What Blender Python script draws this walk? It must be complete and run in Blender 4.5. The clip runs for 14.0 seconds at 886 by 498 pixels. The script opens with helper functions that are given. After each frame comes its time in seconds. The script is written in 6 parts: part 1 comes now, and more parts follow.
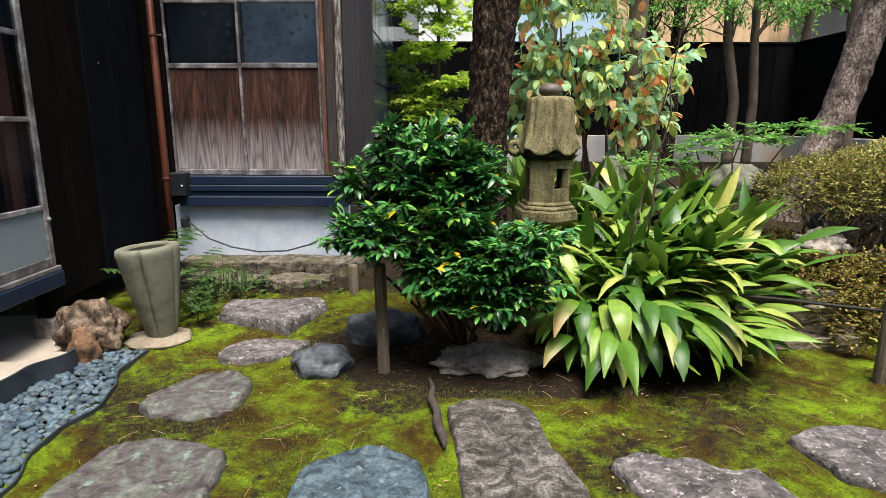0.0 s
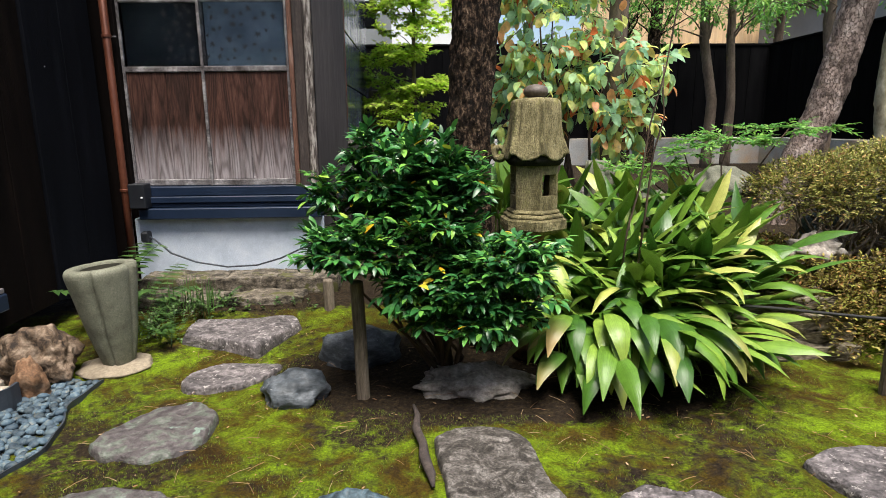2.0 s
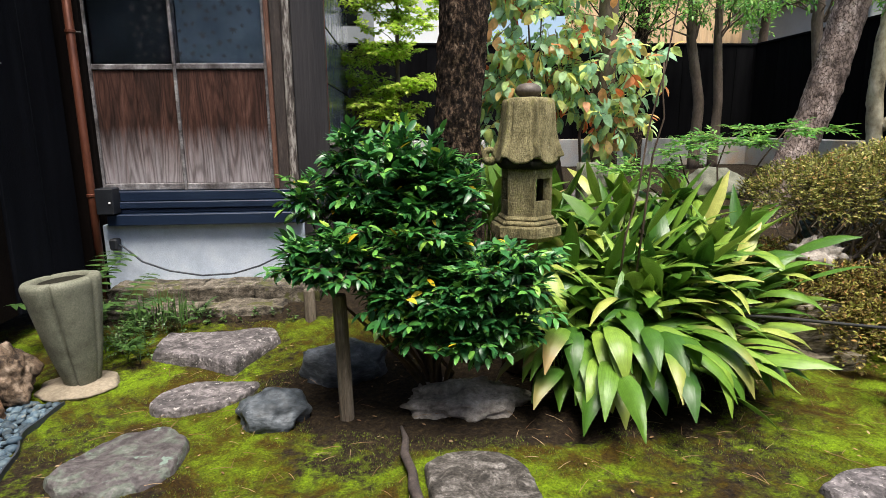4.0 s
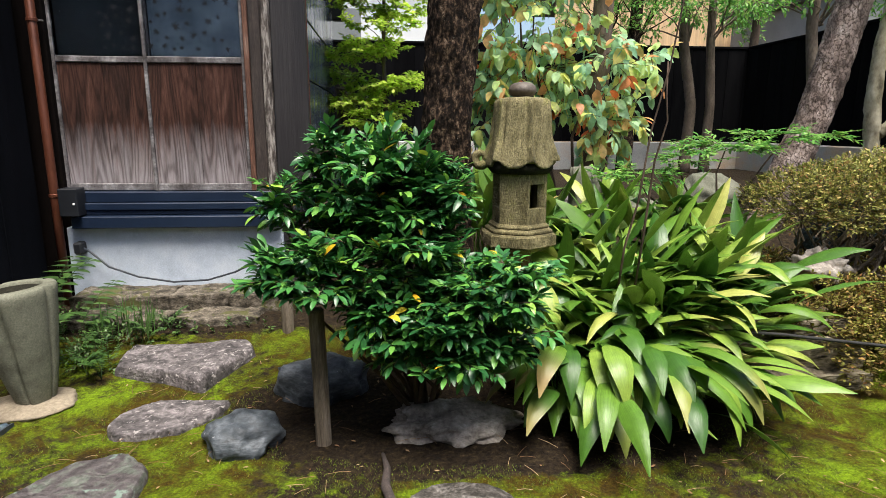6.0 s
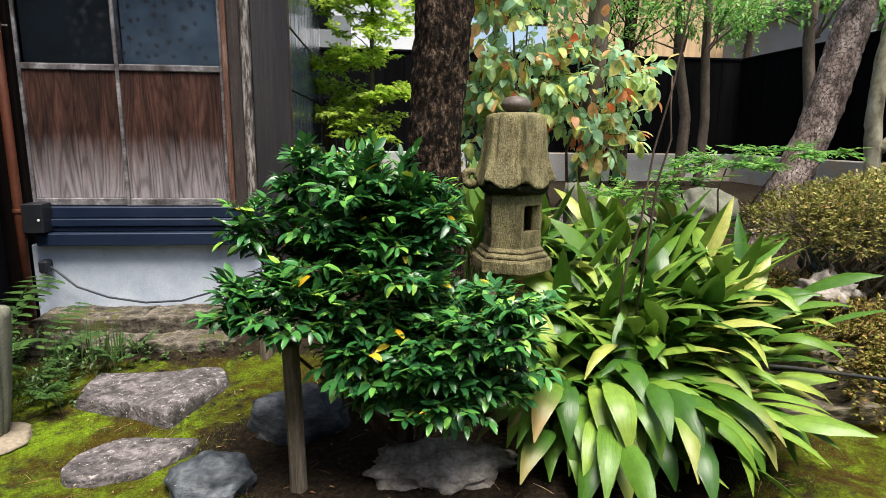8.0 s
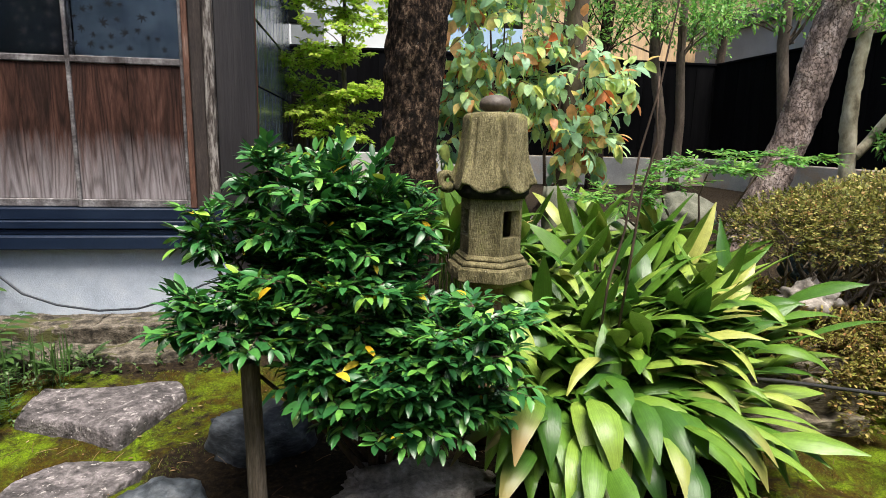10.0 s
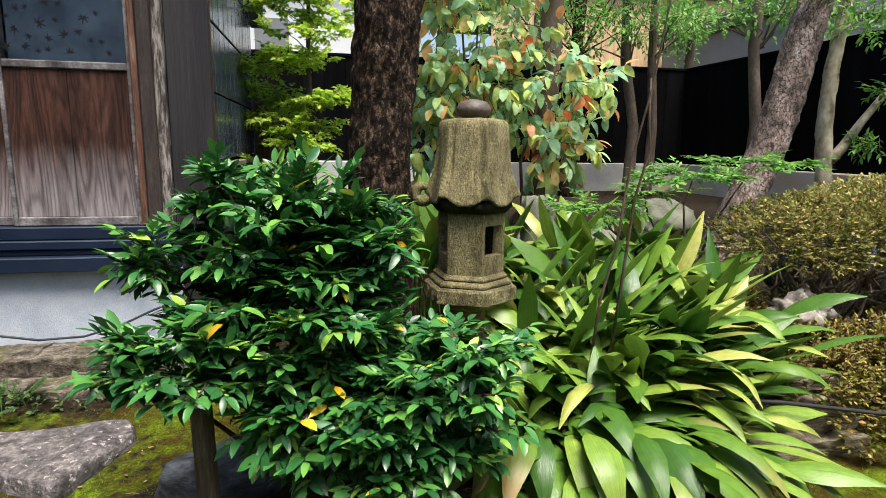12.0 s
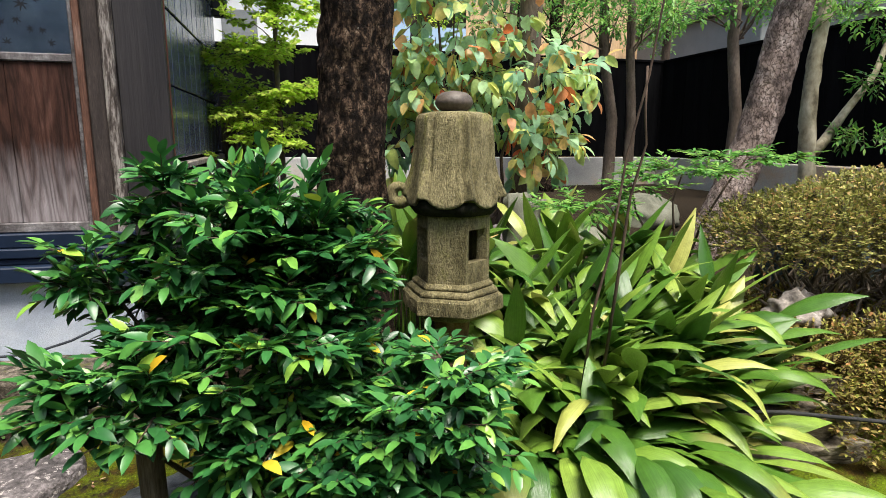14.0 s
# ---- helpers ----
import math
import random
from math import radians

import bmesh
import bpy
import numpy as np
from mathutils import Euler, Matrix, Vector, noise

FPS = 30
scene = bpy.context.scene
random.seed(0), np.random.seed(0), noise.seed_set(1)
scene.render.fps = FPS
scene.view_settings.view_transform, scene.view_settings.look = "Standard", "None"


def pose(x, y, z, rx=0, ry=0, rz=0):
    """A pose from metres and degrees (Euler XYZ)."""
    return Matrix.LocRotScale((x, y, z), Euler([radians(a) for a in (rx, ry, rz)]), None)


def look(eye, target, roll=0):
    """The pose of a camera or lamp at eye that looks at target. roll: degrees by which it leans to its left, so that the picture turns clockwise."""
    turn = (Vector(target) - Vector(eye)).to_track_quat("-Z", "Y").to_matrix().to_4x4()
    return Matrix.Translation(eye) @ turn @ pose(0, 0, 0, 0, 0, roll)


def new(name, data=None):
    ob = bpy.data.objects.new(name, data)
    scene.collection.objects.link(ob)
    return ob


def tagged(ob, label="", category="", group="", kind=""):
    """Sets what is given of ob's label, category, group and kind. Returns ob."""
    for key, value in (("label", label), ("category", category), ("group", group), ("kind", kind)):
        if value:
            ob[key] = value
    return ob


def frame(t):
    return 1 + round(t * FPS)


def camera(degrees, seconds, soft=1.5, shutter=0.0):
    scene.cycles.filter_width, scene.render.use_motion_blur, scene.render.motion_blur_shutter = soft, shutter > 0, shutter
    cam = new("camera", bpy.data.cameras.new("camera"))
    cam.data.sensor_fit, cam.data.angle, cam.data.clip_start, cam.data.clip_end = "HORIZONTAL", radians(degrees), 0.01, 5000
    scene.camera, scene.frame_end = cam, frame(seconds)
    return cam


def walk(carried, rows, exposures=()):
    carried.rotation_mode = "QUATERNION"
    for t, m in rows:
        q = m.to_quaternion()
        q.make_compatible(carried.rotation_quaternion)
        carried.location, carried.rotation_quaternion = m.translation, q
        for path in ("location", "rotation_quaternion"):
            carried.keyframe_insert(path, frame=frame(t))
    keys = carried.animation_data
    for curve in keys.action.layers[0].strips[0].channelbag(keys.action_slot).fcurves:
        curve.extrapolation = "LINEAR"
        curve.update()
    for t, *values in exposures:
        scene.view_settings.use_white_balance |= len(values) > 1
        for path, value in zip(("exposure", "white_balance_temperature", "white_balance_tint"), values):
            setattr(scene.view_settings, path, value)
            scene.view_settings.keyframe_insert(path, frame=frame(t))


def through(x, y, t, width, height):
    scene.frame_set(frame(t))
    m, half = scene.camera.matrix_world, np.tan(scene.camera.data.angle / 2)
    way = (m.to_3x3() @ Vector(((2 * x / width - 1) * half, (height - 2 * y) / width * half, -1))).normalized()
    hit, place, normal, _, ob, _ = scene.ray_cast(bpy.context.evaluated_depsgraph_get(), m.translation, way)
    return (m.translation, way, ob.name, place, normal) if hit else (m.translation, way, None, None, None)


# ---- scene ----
cam = camera(74.2, 14.0, soft=0.65)
METRES, EYE, TILT, LEAN, TURN = 1.6, 1.46, 0.0, 0.0, 0.0
ROWS = [
    (0.0, 0.0, 0.0, 0.0, 0.03, -12.25, -0.12),
    (0.5, -0.0032, 0.0353, -0.0053, -0.54, -12.16, -0.04),
    (1.0, -0.008, 0.0761, -0.0075, -1.24, -12.11, 0.13),
    (1.5, -0.0142, 0.1198, -0.0051, -1.91, -11.95, 0.31),
    (2.0, -0.0204, 0.1624, -0.002, -2.49, -11.8, 0.48),
    (2.5, -0.0257, 0.2002, -0.0003, -2.99, -11.69, 0.64),
    (3.0, -0.0306, 0.2326, 0.0009, -3.42, -11.71, 0.71),
    (5.5, -0.0268, 0.4003, -0.0002, -5.04, -11.83, -0.14),
    (6.0, -0.0215, 0.4405, 0.0025, -5.34, -11.75, -0.26),
    (6.5, -0.0155, 0.4807, 0.0107, -5.56, -11.44, -0.29),
    (7.0, -0.0085, 0.5207, 0.0197, -5.75, -11.36, -0.44),
    (7.5, -0.0017, 0.5544, 0.0273, -5.91, -11.22, -0.58),
    (8.0, 0.0032, 0.5828, 0.0312, -6.13, -11.07, -0.65),
    (10.5, 0.0161, 0.7263, 0.0251, -9.33, -10.87, -1.38),
    (11.0, 0.0187, 0.7657, 0.0238, -10.01, -10.92, -1.26),
    (11.5, 0.0208, 0.8071, 0.0271, -10.73, -10.72, -1.09),
    (12.0, 0.0236, 0.849, 0.0321, -11.57, -10.18, -0.84),
    (12.5, 0.0275, 0.8917, 0.0349, -12.5, -10.03, -0.66),
    (13.0, 0.0332, 0.9291, 0.0364, -13.31, -10.15, -0.55),
    (13.5, 0.0383, 0.9602, 0.0362, -13.7, -10.46, -0.56),
    (14.0, 0.0458, 0.9877, 0.036, -13.94, -10.69, -0.35),
]
walk(cam, [(t, pose(0, 0, EYE, TILT, LEAN, TURN) @ pose(METRES * x, METRES * y, METRES * z, 90 + pitch, roll, yaw)) for t, x, y, z, yaw, pitch, roll in ROWS])

# ---- world, sun, exposure ----
world = bpy.data.worlds.new("sky_world")
scene.world = world
world.use_nodes = True
wn = world.node_tree.nodes
sky = wn.new("ShaderNodeTexSky")
sky.sky_type = "NISHITA"
sky.sun_disc = False
sky.sun_elevation, sky.sun_rotation = radians(70), radians(163)
sky.air_density, sky.dust_density, sky.ozone_density = 1.0, 3.0, 0.6
world.node_tree.links.new(sky.outputs[0], wn["Background"].inputs[0])
wn["Background"].inputs[1].default_value = 0.084
sun = new("sun", bpy.data.lights.new("sun", "SUN"))
sun.data.energy, sun.data.angle, sun.data.color = 3.35, radians(30), (1.0, 0.95, 0.86)
sun.matrix_world = look((0.85, -1.55, 8.0), (0, 1.2, 0))
scene.view_settings.exposure = 1.36


# ---- materials ----
def ramp_node(nt, stops):
    r = nt.nodes.new("ShaderNodeValToRGB")
    el = r.color_ramp.elements
    while len(el) < len(stops):
        el.new(0.5)
    for e, (p, c) in zip(el, stops):
        e.position, e.color = p, (*c, 1)
    return r


def noise_node(nt, co, scale, detail=6.0, rough=0.6, stretch=(1, 1, 1), distort=0.0):
    mp = nt.nodes.new("ShaderNodeMapping")
    mp.inputs["Scale"].default_value = stretch
    nt.links.new(co, mp.inputs[0])
    n = nt.nodes.new("ShaderNodeTexNoise")
    n.inputs["Scale"].default_value, n.inputs["Detail"].default_value = scale, detail
    n.inputs["Roughness"].default_value, n.inputs["Distortion"].default_value = rough, distort
    nt.links.new(mp.outputs[0], n.inputs["Vector"])
    return n.outputs["Fac"]


def mix_node(nt, kind, fac, a, b):
    m = nt.nodes.new("ShaderNodeMix")
    m.data_type, m.blend_type = "RGBA", kind
    for sock, v in ((m.inputs["Factor"], fac), (m.inputs["A"], a), (m.inputs["B"], b)):
        if isinstance(v, (int, float)):
            sock.default_value = v
        elif isinstance(v, tuple):
            sock.default_value = (*v, 1)
        else:
            nt.links.new(v, sock)
    return m.outputs["Result"]


def surf(name, stops, scale=6, stretch=(1, 1, 1), rough=0.75, rough_var=0.15, bump=0.3, bump_scale=60, dist=0.01,
         fine=0.35, metal=0.0, spec=0.4, spots=None, vary=0.0, island=False, distort=0.0, coat=0.0, cells=None):
    """A worn surface: broad tone from stops, fine grain over it, optional spots (threshold, colour, scale), relief."""
    m = bpy.data.materials.new(name)
    m.use_nodes = True
    nt = m.node_tree
    b = nt.nodes["Principled BSDF"]
    co = nt.nodes.new("ShaderNodeTexCoord").outputs["Object"]
    if vary or island:
        src = nt.nodes.new("ShaderNodeNewGeometry").outputs["Random Per Island"] if island else nt.nodes.new("ShaderNodeObjectInfo").outputs["Random"]
        add = nt.nodes.new("ShaderNodeVectorMath")
        add.operation = "ADD"
        sc = nt.nodes.new("ShaderNodeVectorMath")
        sc.operation = "SCALE"
        sc.inputs[0].default_value = (7.3, 5.1, 3.7)
        nt.links.new(src, sc.inputs["Scale"])
        nt.links.new(co, add.inputs[0])
        nt.links.new(sc.outputs[0], add.inputs[1])
        co = add.outputs[0]
    broad = noise_node(nt, co, scale, 8, 0.66, stretch, distort)
    col = ramp_node(nt, stops)
    nt.links.new(broad, col.inputs[0])
    grain = noise_node(nt, co, bump_scale, 4, 0.65, stretch)
    g = ramp_node(nt, [(0.25, (1 - fine,) * 3), (0.75, (1 + fine,) * 3)])
    nt.links.new(grain, g.inputs[0])
    out = mix_node(nt, "MULTIPLY", 1.0, col.outputs[0], g.outputs[0])
    if spots:
        th, sc_, ss = spots
        sp = noise_node(nt, co, ss, 3, 0.7)
        sr = ramp_node(nt, [(th, (0, 0, 0)), (th + 0.05, (1, 1, 1))])
        nt.links.new(sp, sr.inputs[0])
        out = mix_node(nt, "MIX", sr.outputs[0], out, sc_)
    crack = None
    if cells:
        # plates parted by dark cracks: (scale, stretch, crack colour, crack width)
        wob = nt.nodes.new("ShaderNodeTexNoise")
        wob.inputs["Scale"].default_value = cells[0] * 1.6
        nt.links.new(co, wob.inputs["Vector"])
        wm = nt.nodes.new("ShaderNodeVectorMath")
        wm.operation = "MULTIPLY_ADD"
        wm.inputs[1].default_value = (1.5 / cells[0],) * 3
        nt.links.new(wob.outputs["Color"], wm.inputs[0])
        nt.links.new(co, wm.inputs[2])
        mp = nt.nodes.new("ShaderNodeMapping")
        mp.inputs["Scale"].default_value = cells[1]
        nt.links.new(wm.outputs[0], mp.inputs[0])
        vo = nt.nodes.new("ShaderNodeTexVoronoi")
        vo.feature = "DISTANCE_TO_EDGE"
        vo.inputs["Scale"].default_value = cells[0]
        nt.links.new(mp.outputs[0], vo.inputs["Vector"])
        crack = ramp_node(nt, [(0.0, (0, 0, 0)), (cells[3], (1, 1, 1))])
        nt.links.new(vo.outputs["Distance"], crack.inputs[0])
        out = mix_node(nt, "MIX", crack.outputs[0], cells[2], out)
    if vary:
        hv = nt.nodes.new("ShaderNodeHueSaturation")
        mr = nt.nodes.new("ShaderNodeMapRange")
        mr.inputs["To Min"].default_value, mr.inputs["To Max"].default_value = 1 - vary, 1 + vary
        nt.links.new(src, mr.inputs["Value"])
        nt.links.new(mr.outputs[0], hv.inputs["Value"])
        nt.links.new(out, hv.inputs["Color"])
        out = hv.outputs[0]
    nt.links.new(out, b.inputs["Base Color"])
    rr = nt.nodes.new("ShaderNodeMapRange")
    rr.inputs["To Min"].default_value, rr.inputs["To Max"].default_value = max(0.03, rough - rough_var), min(1, rough + rough_var)
    nt.links.new(broad, rr.inputs["Value"])
    nt.links.new(rr.outputs[0], b.inputs["Roughness"])
    b.inputs["Metallic"].default_value, b.inputs["Specular IOR Level"].default_value = metal, spec
    b.inputs["Coat Weight"].default_value = coat
    bp = nt.nodes.new("ShaderNodeBump")
    bp.inputs["Strength"].default_value, bp.inputs["Distance"].default_value = bump, dist
    if crack:
        hm = nt.nodes.new("ShaderNodeMath")
        hm.operation = "MULTIPLY_ADD"
        hm.inputs[1].default_value = 0.35
        nt.links.new(grain, hm.inputs[0])
        nt.links.new(crack.outputs[0], hm.inputs[2])
        nt.links.new(hm.outputs[0], bp.inputs["Height"])
    else:
        nt.links.new(grain, bp.inputs["Height"])
    nt.links.new(bp.outputs[0], b.inputs["Normal"])
    return m


def leaf_mat(name, stops, rough=0.35, through=0.25, island=True, tipcol=None, spec=0.5, mottle=0.25, veins=False):
    """Foliage: a tone for each leaf from the ramp, fine mottling, some light passing through."""
    m = bpy.data.materials.new(name)
    m.use_nodes = True
    nt = m.node_tree
    b = nt.nodes["Principled BSDF"]
    src = nt.nodes.new("ShaderNodeNewGeometry").outputs["Random Per Island"] if island else nt.nodes.new("ShaderNodeObjectInfo").outputs["Random"]
    col = ramp_node(nt, stops)
    col.color_ramp.interpolation = "LINEAR"
    nt.links.new(src, col.inputs[0])
    co = nt.nodes.new("ShaderNodeTexCoord").outputs["Object"]
    n = noise_node(nt, co, 26, 4)
    g = ramp_node(nt, [(0.3, (1 - mottle,) * 3), (0.7, (1 + mottle,) * 3)])
    nt.links.new(n, g.inputs[0])
    out = mix_node(nt, "MULTIPLY", 1.0, col.outputs[0], g.outputs[0])
    if veins:
        bl = nt.nodes.new("ShaderNodeAttribute")
        bl.attribute_name = "blade"
        vn = noise_node(nt, bl.outputs["Vector"], 5.0, 4, 0.6, (4.0, 0.08, 1.0))
        vr = ramp_node(nt, [(0.3, (0.68, 0.71, 0.62)), (0.5, (0.96, 0.96, 0.96)), (0.7, (1.2, 1.16, 1.25))])
        nt.links.new(vn, vr.inputs[0])
        out = mix_node(nt, "MULTIPLY", 1.0, out, vr.outputs[0])
        bp = nt.nodes.new("ShaderNodeBump")
        bp.inputs["Strength"].default_value, bp.inputs["Distance"].default_value = 0.35, 0.004
        nt.links.new(vn, bp.inputs["Height"])
        nt.links.new(bp.outputs[0], b.inputs["Normal"])
    if tipcol:
        at = nt.nodes.new("ShaderNodeAttribute")
        at.attribute_name = "wither"
        out = mix_node(nt, "MIX", at.outputs["Fac"], out, tipcol)
    nt.links.new(out, b.inputs["Base Color"])
    b.inputs["Roughness"].default_value, b.inputs["Specular IOR Level"].default_value = rough, spec
    tr = nt.nodes.new("ShaderNodeBsdfTranslucent")
    nt.links.new(out, tr.inputs[0])
    mx = nt.nodes.new("ShaderNodeMixShader")
    mx.inputs[0].default_value = through
    nt.links.new(b.outputs[0], mx.inputs[1])
    nt.links.new(tr.outputs[0], mx.inputs[2])
    nt.links.new(mx.outputs[0], nt.nodes["Material Output"].inputs[0])
    return m


def glass_mat(name, tint, rough, through, grain=40, relief=0.06):
    m = bpy.data.materials.new(name)
    m.use_nodes = True
    b = m.node_tree.nodes["Principled BSDF"]
    b.inputs["Base Color"].default_value = (*tint, 1)
    b.inputs["Roughness"].default_value, b.inputs["Transmission Weight"].default_value = rough, through
    b.inputs["IOR"].default_value = 1.2
    nt = m.node_tree
    co = nt.nodes.new("ShaderNodeTexCoord").outputs["Object"]
    n = noise_node(nt, co, grain, 3)
    bp = nt.nodes.new("ShaderNodeBump")
    bp.inputs["Strength"].default_value, bp.inputs["Distance"].default_value = relief, 0.004
    nt.links.new(n, bp.inputs["Height"])
    nt.links.new(bp.outputs[0], b.inputs["Normal"])
    return m


def moss_ground_mat():
    m = bpy.data.materials.new("moss_ground")
    m.use_nodes = True
    nt = m.node_tree
    b = nt.nodes["Principled BSDF"]
    co = nt.nodes.new("ShaderNodeTexCoord").outputs["Object"]
    patch = noise_node(nt, co, 3.4, 8, 0.72, distort=0.5)
    green = ramp_node(nt, [(0.33, (0.030, 0.016, 0.003)), (0.43, (0.060, 0.041, 0.0035)), (0.49, (0.074, 0.083, 0.004)), (0.58, (0.122, 0.186, 0.006)), (0.71, (0.175, 0.28, 0.009))])
    nt.links.new(patch, green.inputs[0])
    fine = noise_node(nt, co, 85, 7, 0.8)
    fr = ramp_node(nt, [(0.3, (0.25, 0.25, 0.25)), (0.5, (0.9, 0.9, 0.9)), (0.7, (1.9, 1.8, 1.7))])
    nt.links.new(fine, fr.inputs[0])
    moss = mix_node(nt, "MULTIPLY", 1.0, green.outputs[0], fr.outputs[0])
    # Bare soil; its brown is taken near black to carry the shrubs' shade.
    soil_n = noise_node(nt, co, 34, 9, 0.8)
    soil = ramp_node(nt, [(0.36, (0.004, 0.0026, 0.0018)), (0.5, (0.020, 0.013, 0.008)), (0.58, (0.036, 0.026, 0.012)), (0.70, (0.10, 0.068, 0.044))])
    nt.links.new(soil_n, soil.inputs[0])
    at = nt.nodes.new("ShaderNodeAttribute")
    at.attribute_name = "soil"
    edge = noise_node(nt, co, 14, 6, 0.75)
    ad = nt.nodes.new("ShaderNodeMath")
    ad.operation = "ADD"
    nt.links.new(at.outputs["Fac"], ad.inputs[0])
    nt.links.new(edge, ad.inputs[1])
    sr = ramp_node(nt, [(0.82, (0, 0, 0)), (1.05, (1, 1, 1))])
    half = nt.nodes.new("ShaderNodeMath")
    half.operation = "MULTIPLY"
    half.inputs[1].default_value = 1.0
    nt.links.new(ad.outputs[0], half.inputs[0])
    nt.links.new(half.outputs[0], sr.inputs[0])
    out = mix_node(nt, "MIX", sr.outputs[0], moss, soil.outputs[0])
    nt.links.new(out, b.inputs["Base Color"])
    b.inputs["Roughness"].default_value, b.inputs["Specular IOR Level"].default_value = 0.95, 0.15
    hn = noise_node(nt, co, 70, 6, 0.75)
    bp = nt.nodes.new("ShaderNodeBump")
    bp.inputs["Strength"].default_value, bp.inputs["Distance"].default_value = 0.9, 0.02
    nt.links.new(hn, bp.inputs["Height"])
    nt.links.new(bp.outputs[0], b.inputs["Normal"])
    return m


MOSS = moss_ground_mat()
STONE_GREY = surf("stone_grey", [(0.36, (0.035, 0.031, 0.032)), (0.5, (0.10, 0.088, 0.09)), (0.66, (0.21, 0.185, 0.19))], 11, rough=0.75, bump=1.0, bump_scale=46, dist=0.02, fine=0.7, spots=(0.60, (0.36, 0.33, 0.32), 30), vary=0.12, distort=0.8)
STONE_SLATE = surf("stone_slate", [(0.34, (0.035, 0.030, 0.031)), (0.48, (0.075, 0.064, 0.066)), (0.60, (0.10, 0.115, 0.095)), (0.72, (0.16, 0.145, 0.145))], 8, rough=0.6, bump=1.0, bump_scale=40, dist=0.018, fine=0.55, spots=(0.63, (0.15, 0.20, 0.17), 11), vary=0.1, distort=1.2)
STONE_BLUE = surf("stone_blue", [(0.36, (0.018, 0.026, 0.032)), (0.48, (0.045, 0.070, 0.088)), (0.60, (0.085, 0.125, 0.15)), (0.70, (0.085, 0.072, 0.068))], 8, rough=0.5, bump=1.0, bump_scale=60, fine=0.6, distort=2.2, spots=(0.66, (0.20, 0.24, 0.25), 22))
STONE_DARK = surf("stone_dark", [(0.34, (0.018, 0.022, 0.027)), (0.5, (0.06, 0.07, 0.082)), (0.66, (0.14, 0.155, 0.175))], 8, (1, 1, 2.5), rough=0.55, bump=0.6, bump_scale=30, fine=0.4, spots=(0.70, (0.5, 0.5, 0.52), 16))
STONE_SLAB = surf("stone_granite", [(0.36, (0.018, 0.015, 0.012)), (0.47, (0.060, 0.052, 0.045)), (0.56, (0.13, 0.117, 0.107)), (0.68, (0.25, 0.23, 0.215))], 9, rough=0.9, bump=1.0, bump_scale=85, dist=0.02, fine=0.8, distort=1.6, spots=(0.68, (0.42, 0.40, 0.38), 70))
STONE_LANTERN = surf("lantern_stone", [(0.34, (0.035, 0.030, 0.012)), (0.46, (0.13, 0.11, 0.048)), (0.57, (0.24, 0.205, 0.105)), (0.68, (0.19, 0.18, 0.05))], 7, (1, 1, 0.5), rough=0.9, bump=1.0, bump_scale=150, dist=0.012, fine=0.7, spots=(0.66, (0.33, 0.31, 0.22), 60))
# Near-black: paints the shade under the lantern eave, also colours the basin silt.
STONE_SHADE_SILT = surf("eave_shade_silt", [(0.3, (0.008, 0.008, 0.006)), (0.7, (0.03, 0.028, 0.02))], 14, rough=0.9, bump=0.8, fine=0.5, spec=0.1)
STONE_CAP = surf("finial_stone", [(0.3, (0.05, 0.04, 0.032)), (0.7, (0.13, 0.105, 0.085))], 12, rough=0.5, bump=0.3, fine=0.3)
STONE_BASIN = surf("basin_stone", [(0.34, (0.075, 0.077, 0.055)), (0.5, (0.14, 0.142, 0.105)), (0.68, (0.20, 0.20, 0.155))], 5, rough=0.9, bump=0.6, bump_scale=130, fine=0.35, spots=(0.70, (0.10, 0.10, 0.08), 35))
STONE_TAN = surf("tan_rock", [(0.4, (0.018, 0.011, 0.007)), (0.5, (0.10, 0.066, 0.042)), (0.66, (0.26, 0.20, 0.15))], 13, rough=0.85, bump=0.9, bump_scale=40, fine=0.5, distort=0.5)
STONE_RUST = surf("rust_rock", [(0.3, (0.05, 0.025, 0.012)), (0.5, (0.16, 0.085, 0.045)), (0.7, (0.30, 0.20, 0.13))], 14, rough=0.85, bump=0.8, bump_scale=50, fine=0.5)
STONE_PALE = surf("pale_rock", [(0.3, (0.10, 0.085, 0.07)), (0.5, (0.26, 0.23, 0.20)), (0.7, (0.45, 0.41, 0.37))], 8, rough=0.85, bump=0.8, bump_scale=40, fine=0.5)
STONE_LAYER = surf("layered_rock", [(0.36, (0.035, 0.028, 0.016)), (0.5, (0.17, 0.14, 0.095)), (0.66, (0.36, 0.32, 0.24))], 6, (1, 1, 6), rough=0.85, bump=1.0, bump_scale=28, fine=0.55, spots=(0.64, (0.08, 0.10, 0.03), 9))
LEDGE = surf("ledge_stone", [(0.38, (0.022, 0.018, 0.013)), (0.5, (0.10, 0.083, 0.062)), (0.64, (0.22, 0.19, 0.155))], 14, (1, 1, 1.6), rough=0.9, bump=1.0, bump_scale=80, fine=0.8, spots=(0.56, (0.075, 0.075, 0.022), 6))
CONCRETE = surf("foundation_concrete", [(0.3, (0.36, 0.42, 0.51)), (0.5, (0.50, 0.56, 0.66)), (0.7, (0.60, 0.65, 0.73))], 4, rough=0.85, bump=0.4, bump_scale=140, fine=0.14, spots=(0.70, (0.40, 0.42, 0.45), 12))
PAD = surf("concrete_pad", [(0.3, (0.29, 0.245, 0.195)), (0.7, (0.41, 0.36, 0.30))], 3, rough=0.9, bump=0.3, bump_scale=100, fine=0.15)
